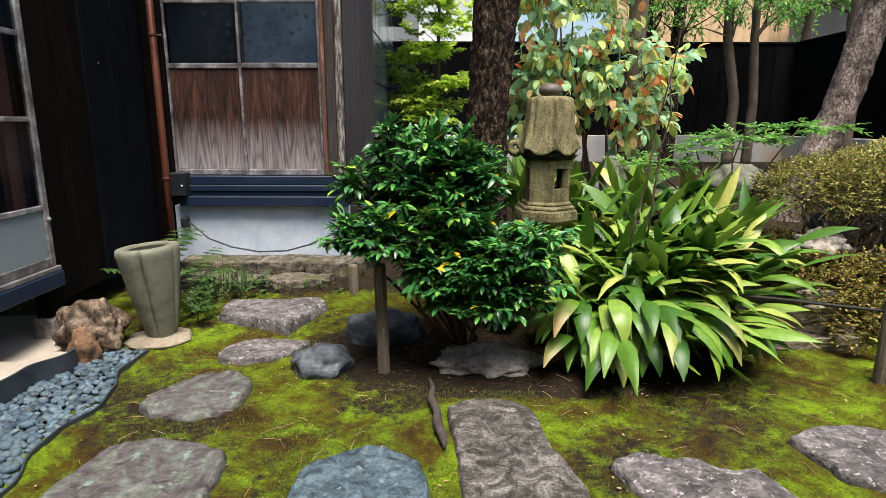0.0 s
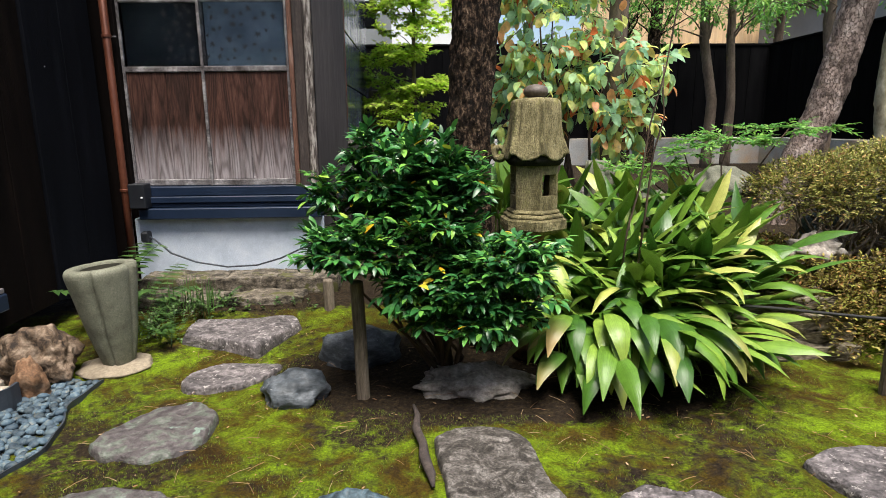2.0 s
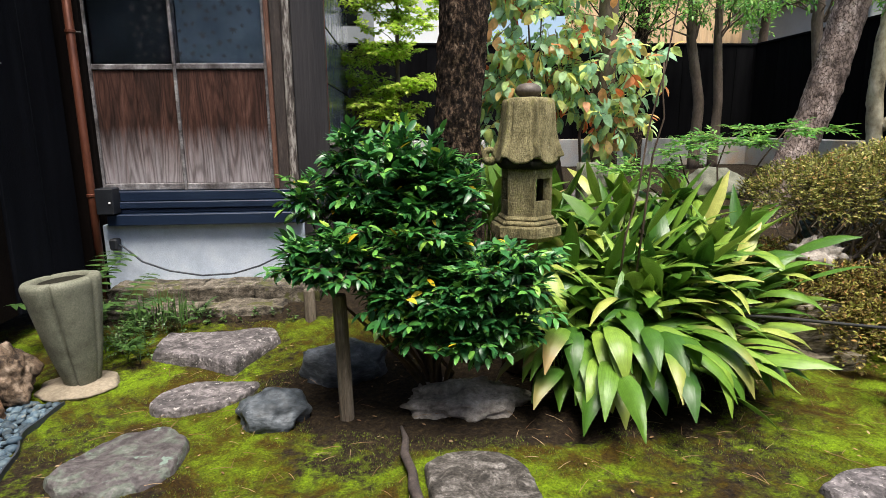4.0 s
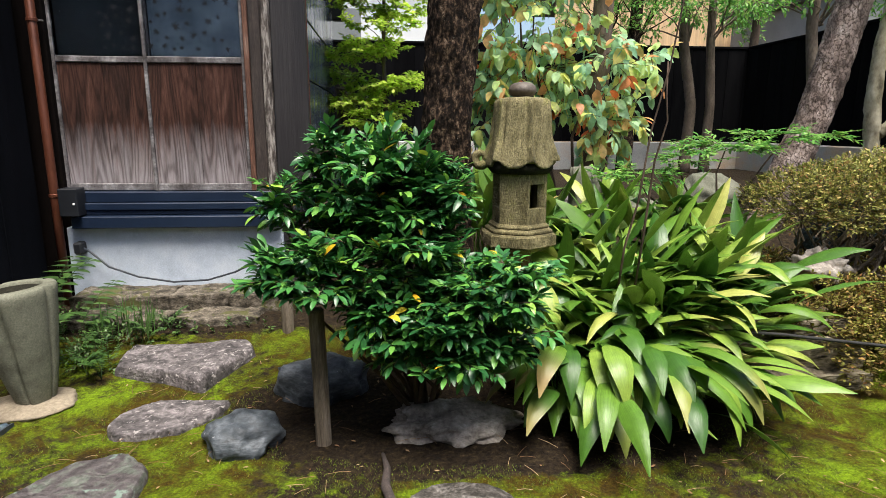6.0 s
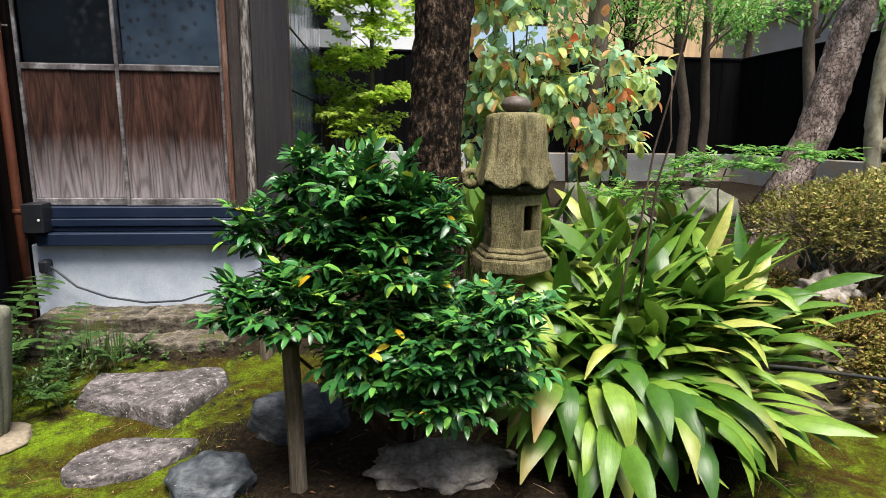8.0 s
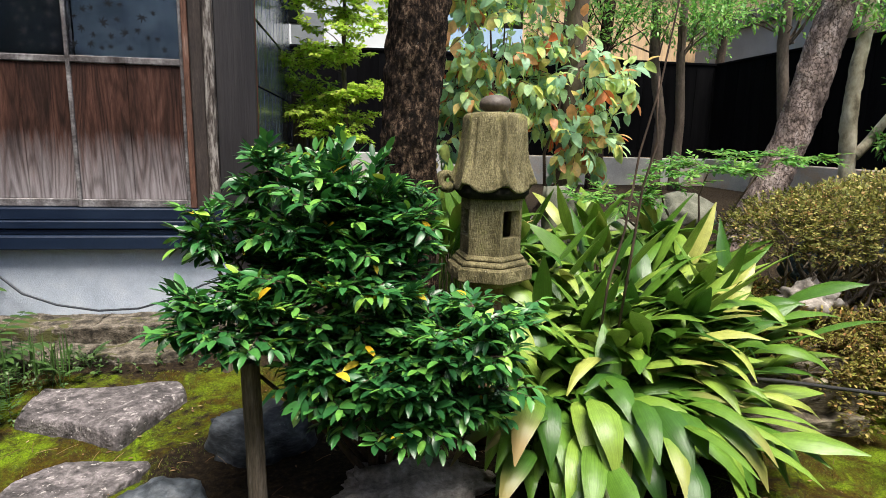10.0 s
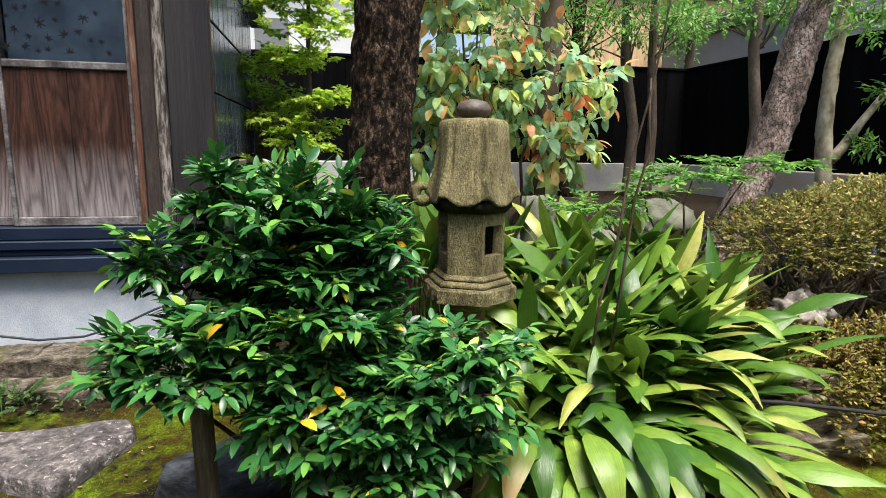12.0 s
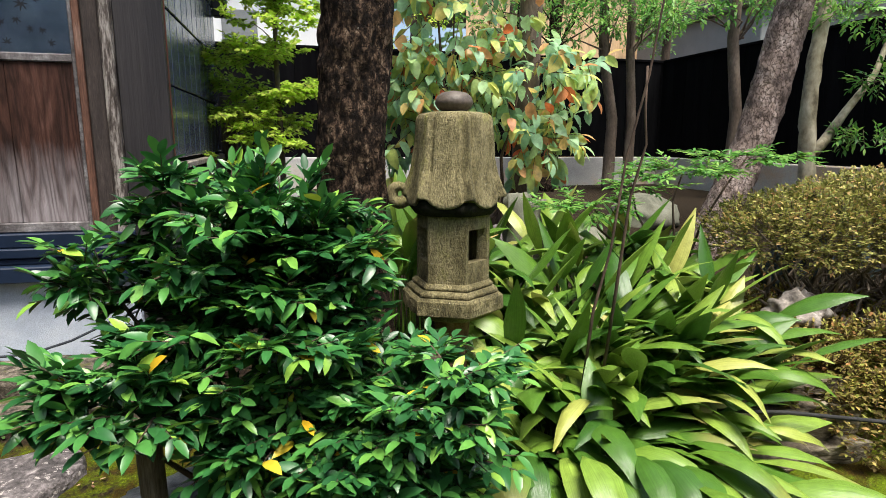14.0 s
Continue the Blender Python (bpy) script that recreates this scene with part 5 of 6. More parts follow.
for i in range(215):
    a = rng.uniform(0, 2 * math.pi)
    rad = math.sqrt(rng.random())
    bx, by = CENTRE[0] - 0.05 + 0.36 * rad * math.cos(a), CENTRE[1] - 0.06 + 0.24 * rad * math.sin(a)
    kind = rng.random()
    if kind < 0.38:
        # front: short stalks, blades arching over and hanging
        az = math.radians(rng.gauss(-88, 40))
        e0, e1 = rng.uniform(62, 84) - 16 * rad, rng.uniform(-85, -55)
        stalk = rng.choice((rng.uniform(0.16, 0.3), rng.uniform(0.3, 0.45), rng.uniform(0.42, 0.56)))
    elif kind < 0.78:
        # towards the azalea: long, nearly level sprays
        az = math.radians(rng.gauss(-12, 34))
        bx += 0.17 * rng.random()
        e0, e1, stalk = rng.uniform(40, 72) - 10 * rad, rng.uniform(-60, -8), rng.uniform(0.25, 0.58)
    else:
        az = math.radians(rng.uniform(60, 240))
        e0, e1, stalk = rng.uniform(62, 86), rng.uniform(-40, 40), rng.uniform(0.22, 0.46)
    w = 0.9 if rng.random() < 0.06 else (0.45 if rng.random() < 0.12 else 0.0)
    asp_add(bx, by, az, stalk, e0, e1, rng.uniform(0.32, 0.47), rng.uniform(0.088, 0.132), rng.gauss(0, 0.3), w)
# broad blades hanging in front of the clump, one of them withered
for bx, by, deg, stalk, e0, e1, blade, width, w in ((0.98, 3.36, -92, 0.50, 80, -88, 0.42, 0.125, 0.1), (1.07, 3.36, -86, 0.46, 76, -84, 0.38, 0.12, 0.0), (0.86, 3.42, -122, 0.46, 78, -70, 0.42, 0.115, 1.0),
                                                     (1.2, 3.4, -78, 0.42, 74, -80, 0.42, 0.115, 0.0), (1.33, 3.42, -62, 0.46, 70, -62, 0.46, 0.115, 0.4), (1.0, 3.3, -95, 0.22, 70, -80, 0.42, 0.12, 0.3), (0.84, 3.36, -128, 0.26, 64, -60, 0.4, 0.11, 0.5)):
    asp_add(bx, by, math.radians(deg), stalk, e0, e1, blade, width, 0.1, w)

asp = thing("aspidistra", "taller aspidistra clump with upright green leaves behind the lantern", "plant", (0, 0, 0))
for i in range(110):
    bx, by = rng.uniform(0.95, 1.75), rng.uniform(3.6, 3.98)
    asp_add(bx, by, rng.uniform(0, 2 * math.pi), rng.uniform(0.36, 0.6), rng.uniform(74, 90), rng.uniform(-60, 30), rng.uniform(0.3, 0.42), rng.uniform(0.075, 0.115), rng.gauss(0, 0.3), 0.5 if rng.random() < 0.08 else 0.0)
for i in range(230):
    bx, by = rng.uniform(0.92, 2.2), rng.uniform(3.95, 5.0)
    asp_add(bx, by, rng.uniform(0, 2 * math.pi), rng.uniform(0.3, 0.6), rng.uniform(68, 88), rng.uniform(-65, 60), rng.uniform(0.36, 0.5), rng.uniform(0.095, 0.14), rng.gauss(0, 0.35), 0.4 if rng.random() < 0.06 else 0.0)
for i in range(46):
    bx, by = rng.uniform(0.5, 0.74), rng.uniform(4.4, 4.8)
    asp_add(bx, by, rng.uniform(0, 2 * math.pi), rng.uniform(0.4, 0.7), rng.uniform(76, 89), rng.uniform(-30, 75), rng.uniform(0.34, 0.46), rng.uniform(0.11, 0.15), rng.gauss(0, 0.7), 1.0 if i % 11 == 0 else 0.0)

asp = thing("aspidistra", "leaning aspidistra clump between the lantern and the azalea", "plant", (0, 0, 0))
for i in range(120):
    bx, by = rng.uniform(1.3, 2.0), rng.uniform(3.7, 4.2)
    az = math.radians(rng.gauss(-20, 70))
    asp_add(bx, by, az, rng.uniform(0.34, 0.66), rng.uniform(66, 88), rng.uniform(-60, 40), rng.uniform(0.32, 0.44), rng.uniform(0.08, 0.12), rng.gauss(0, 0.3), 0.5 if rng.random() < 0.08 else 0.0)

# bare twigs rising from the clump
for pts, r in ((((1.17, 3.62, 0.5), (1.19, 3.6, 0.85), (1.24, 3.58, 1.1), (1.27, 3.56, 1.45), (1.33, 3.54, 1.75), (1.37, 3.52, 2.1), (1.42, 3.5, 2.4)), 0.007), (((1.28, 3.66, 0.5), (1.3, 3.62, 0.95), (1.31, 3.58, 1.3), (1.35, 3.56, 1.5), (1.33, 3.55, 1.62), (1.32, 3.54, 1.78)), 0.007)):
    single("bare_twig", Geo().tube(pts, [r * (1 - 0.09 * i) for i in range(len(pts))], 7, 0.4, 2), BARK_BROWN, "thin leafless twig standing amid the leaves", "twig", smooth=True)

# ---- trees ----
def trunk_geo(pts, radii, sides=24, rough=0.2, seed=0, fine=6):
    """A trunk resampled finely so that the bark relief shows."""
    P, Rr = [], []
    for i in range(len(pts) - 1):
        for k in range(fine):
            f = k / fine
            P.append(Vector(pts[i]).lerp(Vector(pts[i + 1]), f))
            Rr.append(radii[i] + (radii[i + 1] - radii[i]) * f)
    P.append(Vector(pts[-1]))
    Rr.append(radii[-1])
    g = Geo().tube(P, Rr, sides, 0.0)
    out = []
    for i, v in enumerate(g.v):
        v = Vector(v)
        c = P[min(i // sides, len(P) - 1)]
        d = v - c
        q = Vector((v.x * 1.0, v.y * 1.0, v.z * 0.55))
        k = noise.noise(q * 9 + Vector((seed, 0, 0))) * 0.6 + noise.noise(q * 28 + Vector((seed, 0, 0))) * 0.5 + noise.noise(q * 60) * 0.3
        out.append(tuple(c + d * (1 + rough * k)))
    g.v = out
    return g


t = thing("dark_tree", "dark rough-barked tree trunk behind the shrub", "tree", (0, 0, 0))
part("trunk", trunk_geo([(0.43, 3.95, 0.1), (0.36, 3.95, 0.55), (0.31, 3.95, 0.9), (0.28, 3.95, 1.25), (0.3, 3.95, 1.6), (0.32, 3.95, 2.0), (0.37, 3.96, 2.5), (0.45, 3.98, 3.2), (0.5, 4.0, 4.2)],
                        [0.115, 0.118, 0.125, 0.132, 0.134, 0.138, 0.148, 0.13, 0.11], 64, 0.2, 1, 16), BARK_DARK, t, smooth=True)
rng = random.Random(41)
lg, tg = leafy(rng, shoots(rng, [((0.5, 4.0, 4.9), (1.2, 1.0, 0.5))], 60, 0.1, 0.3), 7, 0.1, 0.45)
stems(rng, (0.5, 4.0, 3.9), [(1.4, 4.0, 4.7), (-0.4, 4.2, 4.8), (0.6, 3.3, 4.9)], 0.05, 0.012, tg)
part("crown", lg, LEAF_MID, t, "sparse green crown", smooth=True)
part("branchwork", tg, BARK_DARK, t)

# autumn-leaved small tree
t = thing("autumn_tree", "small tree with large green, yellow and red autumn leaves", "tree", (0, 0, 0))
rng = random.Random(52)
AUT = [((1.25, 6.0, 2.45), (0.55, 0.5, 0.5)), ((1.75, 5.9, 1.95), (0.45, 0.45, 0.4)), ((1.2, 6.0, 1.9), (0.45, 0.4, 0.4)), ((1.9, 5.9, 1.5), (0.3, 0.4, 0.25)), ((2.15, 5.9, 2.0), (0.25, 0.3, 0.18)), ((0.95, 6.1, 2.9), (0.3, 0.5, 0.4)), ((0.85, 6.1, 1.6), (0.2, 0.3, 0.4)), ((1.5, 6.0, 3.1), (0.6, 0.5, 0.4))]
lg, tg = leafy(rng, shoots(rng, AUT, 400, -0.35, 0.22), 5, 0.125, 0.62, 0.8, 0.35, face_up=0.4, twig_r=0.003, shape=(0.85, 1.0, 0.7), hang=0.75)
stems(rng, (1.55, 6.0, 0.65), [c for c, r in AUT[:6]], 0.02, 0.006, tg, 0.05)
part("trunk", trunk_geo([(1.95, 6.25, 0.6), (1.93, 6.25, 1.4), (1.95, 6.25, 2.2), (1.98, 6.25, 3.6)], [0.11, 0.10, 0.095, 0.08], 24, 0.06, 4, 8), BARK_GREY, t, smooth=True)
part("crown", lg, LEAF_PERS, t, "large drooping autumn leaves", smooth=True)
part("branchwork", tg, BARK_BROWN, t)

# lime-green tiered small tree beside the house
t = thing("lime_tree", "slender small tree with tiers of yellow-green leaves", "tree", (0, 0, 0))
rng = random.Random(63)
LIME = [((-0.12 + rng.uniform(-0.5, 0.5) * (1 - 0.05 * k), 7.0 + rng.uniform(-0.4, 0.4), 1.42 + 0.22 * k + rng.uniform(-0.12, 0.12)), (0.22, 0.22, 0.04)) for k in range(9) for _ in range(3)]
lg, tg = leafy(rng, fans(rng, LIME, 400, 4, 0.13, rise=4, lifted=14), 8, 0.05, 0.6, twig_r=0.002, loose=0.4)
for c, r in LIME:
    tg.tube([(-0.05, 7.0, c[2] - 0.12), ((c[0] - 0.05) / 2, (c[1] + 7.0) / 2, c[2] - 0.04), c], [0.005, 0.004, 0.002], 4)
part("trunk", trunk_geo([(-0.05, 7.0, 0.25), (-0.04, 7.0, 1.2), (-0.06, 7.0, 2.2), (-0.03, 7.0, 3.4)], [0.03, 0.027, 0.022, 0.01], 12, 0.08, 4, 4), BARK_GREY, t, smooth=True)
part("crown", lg, LEAF_LIME, t, "small yellow-green leaves in tiers", smooth=True)
part("branchwork", tg, BARK_GREY, t)

# leaning pine
t = thing("pine_tree", "leaning pine trunk with plated grey-brown bark", "tree", (0, 0, 0))
part("trunk", trunk_geo([(3.3, 5.75, 0.4), (3.46, 5.75, 0.8), (3.62, 5.75, 1.18), (3.77, 5.75, 1.56), (3.87, 5.75, 1.97), (3.94, 5.75, 2.25), (4.02, 5.75, 2.6), (4.2, 5.75, 3.3), (4.4, 5.75, 4.4)],
                        [0.19, 0.158, 0.15, 0.147, 0.145, 0.142, 0.138, 0.12, 0.09], 40, 0.18, 9, 14), BARK_PINE, t, smooth=True)

rng = random.Random(67)
lg, tg = leafy(rng, shoots(rng, [((4.4, 5.7, 4.5), (1.0, 0.9, 0.3)), ((3.7, 5.6, 4.3), (0.6, 0.6, 0.2))], 60, 0.3, 0.2), 14, 0.11, 0.03, twig_r=0.004)
part("crown", lg, LEAF_MID, t, "tufts of long needles", smooth=True)
part("branchwork", tg, BARK_PINE, t)

# pale smooth tree with a fork
t = thing("pale_tree", "pale smooth-barked tree with a forked side branch", "tree", (0, 0, 0))
part("trunk", trunk_geo([(5.2, 6.6, 0.6), (5.18, 6.6, 1.15), (5.1, 6.6, 1.8), (5.11, 6.6, 2.3), (5.17, 6.6, 2.9), (5.25, 6.6, 3.6)], [0.1, 0.08, 0.073, 0.07, 0.062, 0.05], 24, 0.3, 5, 10), BARK_PALE, t, smooth=True)
part("limb", Geo().tube([(5.18, 6.55, 1.4), (5.33, 6.58, 1.53), (5.55, 6.6, 1.8), (5.72, 6.6, 2.0), (5.88, 6.6, 2.2), (5.95, 6.55, 2.6), (5.9, 6.5, 3.2)], [0.055, 0.05, 0.042, 0.036, 0.03, 0.024, 0.012], 10, 0.15, 2), BARK_PALE, t, smooth=True)
t.matrix_world = Matrix.Translation((0.003, 0.129, 0.15)) @ Matrix.Scale(0.9, 4)
rng = random.Random(70)
SPR = [((5.55, 6.3, 1.55), (0.3, 0.3, 0.05)), ((5.6, 6.2, 2.1), (0.35, 0.3, 0.1)), ((5.3, 6.3, 2.7), (0.5, 0.4, 0.15)), ((5.7, 6.1, 2.5), (0.3, 0.3, 0.12)), ((4.9, 6.4, 3.1), (0.6, 0.4, 0.15)), ((4.6, 6.1, 2.85), (0.35, 0.3, 0.1)), ((5.6, 6.0, 2.95), (0.35, 0.3, 0.1)), ((3.3, 6.6, 3.0), (0.5, 0.3, 0.12))]
lg, tg = leafy(rng, shoots(rng, SPR, 230, 0.0, 0.18), 7, 0.08, 0.34, twig_r=0.003)
part("crown", lg, LEAF_MID, t, "loose sprays of narrow leaves", smooth=True)
part("branchwork", tg, BARK_GREY, t)

# thin trunks along the fence, with leaves above
rng = random.Random(74)
for i, (x, y, r, top, mat) in enumerate(((4.45, 9.3, 0.075, (4.2, 9.3, 4.6), BARK_GREY), (4.7, 9.2, 0.065, (4.6, 9.2, 4.6), BARK_GREY), (3.45, 9.2, 0.1, (3.6, 9.2, 4.6), BARK_DARK), (3.15, 9.3, 0.08, (3.05, 9.3, 4.6), BARK_DARK), (5.25, 7.8, 0.07, (5.2, 7.8, 4.6), BARK_GREY))):
    t = thing("slender_tree", "slender bare trunk with a leafy top near the fence", "tree", (0, 0, 0), "fence trees")
    z = ground_z(x, y)
    part("trunk", trunk_geo([(x, y, z - 0.05), (x + rng.gauss(0, 0.03), y, z + 1.0), ((x + top[0]) / 2 + rng.gauss(0, 0.05), y, (z + top[2]) / 2), top], [r * 1.2, r, r * 0.9, r * 0.6], 14, 0.08, i, 6), mat, t, smooth=True)
    lob = [((top[0] + rng.uniform(-0.7, 0.7), top[1] + rng.uniform(-0.6, 0.6), rng.uniform(2.7, 3.9)), (0.5, 0.45, 0.16)) for _ in range(7)]
    lg, tg = leafy(rng, shoots(rng, lob, 120, 0.05, 0.2), 7, 0.08, 0.42, twig_r=0.003)
    stems(rng, ((x + top[0]) / 2, y, 2.7), [c for c, r_ in lob], 0.014, 0.005, tg, 0.03)
    part("crown", lg, LEAF_MID, t, smooth=True)
    part("branchwork", tg, mat, t)

# small-leaved spray with layered foliage
t = thing("layered_shrub", "thin-stemmed shrub with flat layers of small green leaves", "shrub", (0, 0, 0))
rng = random.Random(85)
NAN = [((2.0, 4.7, 1.25), (0.28, 0.2, 0.02)), ((2.35, 4.7, 1.33), (0.32, 0.2, 0.02)), ((2.8, 4.7, 1.42), (0.36, 0.2, 0.02)), ((1.7, 4.7, 1.14), (0.25, 0.2, 0.03))]
lg, tg = leafy(rng, fans(rng, NAN, 56, 4, 0.13, rise=4, lifted=4), 8, 0.056, 0.34, twig_r=0.002, loose=0.12)
stems(rng, (2.25, 4.75, 0.45), [c for c, r in NAN], 0.012, 0.005, tg, 0.03)
part("foliage", lg, LEAF_MID, t, smooth=True)
part("stemwork", tg, BARK_BROWN, t)

# ---- clipped azalea mound with bare branches beneath ----
t = thing("azalea_mound", "clipped yellow-brown azalea dome over twisted bare branches", "shrub", (0, 0, 0))
rng = random.Random(96)
AZ = [((3.08, 4.4, 0.97), (0.74, 0.5, 0.28)), ((3.55, 4.35, 1.02), (0.75, 0.55, 0.34))]
lg, tg = leafy(rng, [q for q in shoots(rng, AZ, 5400, 0.5, 0.05) if q[0].z > 0.84 + 0.1 * noise.noise(q[0] * 6)], 6, 0.027, 0.5, twig_r=0.0015)
for k in range(46):
    c, r = AZ[k % 2]
    a, q = rng.uniform(0, 6.28), math.sqrt(rng.random())
    tipp = Vector((c[0] + r[0] * q * math.cos(a), c[1] + r[1] * q * math.sin(a), 1.0 + 0.1 * rng.random()))
    b = Vector((3.05 + rng.uniform(-0.25, 0.6), 4.45 + rng.uniform(-0.15, 0.2), 0.35))
    pts = [b.lerp(tipp, f) + Vector((rng.gauss(0, 0.05), rng.gauss(0, 0.05), rng.gauss(0, 0.03))) * (1 if 0 < f < 1 else 0) for f in (0, 0.2, 0.4, 0.6, 0.8, 1)]
    tg.tube(pts, [0.015, 0.012, 0.010, 0.008, 0.006, 0.003], 6, 0.3, k)
for k in range(34):
    b = Vector((2.65 + 0.95 * rng.random(), 4.05 + 0.2 * rng.random(), 0.44))
    tipp = b + Vector((rng.uniform(-0.3, 0.35), rng.uniform(-0.12, 0.2), rng.uniform(0.22, 0.5)))
    pts = [b.lerp(tipp, f) + Vector((rng.gauss(0, 0.045), rng.gauss(0, 0.03), rng.gauss(0, 0.03))) * (1 if 0 < f < 1 else 0) for f in (0, 0.17, 0.33, 0.5, 0.67, 0.83, 1)]
    tg.tube(pts, [0.013, 0.012, 0.010, 0.009, 0.007, 0.005, 0.003], 6, 0.3, k + 60)
part("foliage", lg, LEAF_AZA, t, "small yellow-brown clipped leaves", smooth=True)
part("branch_tangle", tg, STAKE, t, "twisted bare grey branches")

t = thing("ground_cover_shrub", "low brownish ground-cover azalea over the rocks", "shrub", (0, 0, 0))
COV = [((3.2, 4.5, 0.5), (0.7, 0.25, 0.1)), ((2.55, 3.8, 0.34), (0.3, 0.2, 0.16)), ((2.9, 3.65, 0.16), (0.4, 0.25, 0.26)), ((2.5, 4.35, 0.52), (0.3, 0.25, 0.14)), ((2.35, 3.98, 0.4), (0.25, 0.2, 0.1)), ((2.62, 4.02, 0.42), (0.42, 0.25, 0.17)), ((3.05, 3.86, 0.28), (0.45, 0.28, 0.34)), ((3.5, 3.75, 0.2), (0.5, 0.35, 0.34)), ((2.9, 4.3, 0.45), (0.6, 0.25, 0.1)), ((3.5, 4.1, 0.4), (0.5, 0.4, 0.25))]
lg, tg = leafy(rng, [q for q in shoots(rng, COV, 5200, 0.6, 0.05) if q[0].z > 0.02], 6, 0.03, 0.5, twig_r=0.0015)
part("foliage", lg, LEAF_COVER, t, smooth=True)
part("twigwork", tg, BARK_BROWN, t)

# ---- rocks of the mound ----
for k, (z0, z1, dx) in enumerate(((-0.05, 0.09, 0.0), (0.085, 0.17, 0.05), (0.165, 0.27, -0.02), (0.265, 0.36, 0.03))):
    single("layered_rock", rough_block(Geo(), 1.95 + dx, 2.72 + dx * 0.5, 3.62 + 0.03 * k + (0.05 if k % 2 else 0), 4.05, z0 + 0.008, z1 - 0.004, 0.035, 20 + k, 26), STONE_LAYER, "flat layer of grey-tan rock edging the raised bed", "stone", group="layered rocks", smooth=True)
boulder("pale_rock", (2.7, 4.1, 0.58), (0.19, 0.11, 0.14), STONE_PALE, "pale craggy rock beneath the azalea", 31, 0.4, 2, 0.4)
boulder("slate_rock", (3.55, 4.78, 0.62), (0.5, 0.2, 0.32), STONE_BLUE, "blue-grey rock behind the azalea branches", 33, 0.25)
boulder("mound_rock", (3.26, 6.5, 0.78), (0.36, 0.28, 0.24), STONE_BASIN, "mossy rounded rock on the mound", 36, 0.2)
boulder("mound_rock", (2.35, 6.0, 0.68), (0.26, 0.18, 0.13), STONE_BASIN, "pale low rock on the mound", 37, 0.25)
boulder("mound_rock", (1.52, 5.6, 0.72), (0.2, 0.18, 0.2), STONE_GREY, "pale rounded rock beside standing stones", 38, 0.2)
for x, y, h, r, s in ((1.47, 5.2, 0.75, 0.085, 1), (1.61, 5.25, 0.7, 0.075, 2), (1.74, 5.35, 0.58, 0.07, 3)):
    g = Geo()
    rough_block(g, -r, r, -r * 0.7, r * 0.7, -0.1, h, 0.035, s * 3, 12)
    single("standing_stone", g, STONE_BASIN, "upright rough grey-brown standing stone", "stone", group="standing stones", smooth=True, at=(x, y, ground_z(x, y)))

# ---- ferns ----
def fern(at, n, length, rng, label):
    f = thing("fern", label, "fern", at)
    for k in range(n):
        g = Geo()
        az = rng.uniform(0, 6.28)
        p = Vector((0, 0, 0))
        e0 = rng.uniform(55, 80)
        m = 13
        prev = None
        pts = [p.copy()]
        ln = length * rng.uniform(0.7, 1.15)
        for i in range(m):
            e = math.radians(e0 - 60 * (i / m) ** 1.5)
            d = Vector((math.cos(az) * math.cos(e), math.sin(az) * math.cos(e), math.sin(e)))
            p = p + d * ln / m
            pts.append(p.copy())
            if i > 3:
                w = ln * 0.2 * math.sin(math.pi * (1 - (i - 3) / (m - 2)) ** 0.7 * 0.75 + 0.15)
                s = Vector((-math.sin(az), math.cos(az), 0))
                for sg in (-1, 1):
                    g.leaf(p, s * sg + d * 0.35 + Vector((0, 0, -0.1)), Vector((0, 0, 1)), max(0.015, w), max(0.01, w * 0.44), 0.15, 0.15, (1.0, 0.8, 0.45))
        g.tube(pts, 0.0018, 3, cap=False)
        part("frond", g, FERN, f, smooth=True)
    return f


rng = random.Random(107)
fern((-2.22, 4.4, 0.04), 5, 0.66, rng, "tall arching green fern beside the wing wall")
fern((-2.0, 4.35, 0.05), 4, 0.5, rng, "arching green fern behind the stone basin")
for x, y in ((-1.75, 4.25), (-1.68, 4.0), (-1.85, 4.5), (-1.6, 4.45), (-1.78, 4.05), (-1.9, 4.2), (-1.5, 4.6)):
    fern((x, y, ground_z(x, y)), 4, 0.2, rng, "low green fern at the foot of the ledge")

herb = thing("ground_herbs", "low dark green herbs at the ledge foot", "plant", (0, 0, 0))
HB = [((-1.78, 4.3, 0.12), (0.22, 0.3, 0.12)), ((-1.65, 4.55, 0.14), (0.3, 0.14, 0.1)), ((-1.95, 4.1, 0.08), (0.2, 0.2, 0.08)), ((-1.1, 4.58, 0.12), (0.3, 0.06, 0.05)), ((-2.1, 4.4, 0.15), (0.2, 0.3, 0.2))]
lg, tg = leafy(rng, shoots(rng, HB, 260, 0.5, 0.08), 6, 0.03, 0.5, twig_r=0.0015)
part("foliage", lg, FERN, herb, smooth=True)
part("stemwork", tg, BARK_BROWN, herb)
for i in range(26):
    gx, gy = rng.uniform(-1.85, -1.55), rng.uniform(4.25, 4.6)
    tg2 = Geo()
    a = rng.uniform(0, 6.28)
    tg2.leaf(Vector((gx, gy, ground_z(gx, gy))), Vector((0.3 * math.cos(a), 0.3 * math.sin(a), 1)), Vector((math.cos(a), math.sin(a), 0)), rng.uniform(0.2, 0.38), 0.008, 0.25)
    part("grass_blade", tg2, FERN, herb)

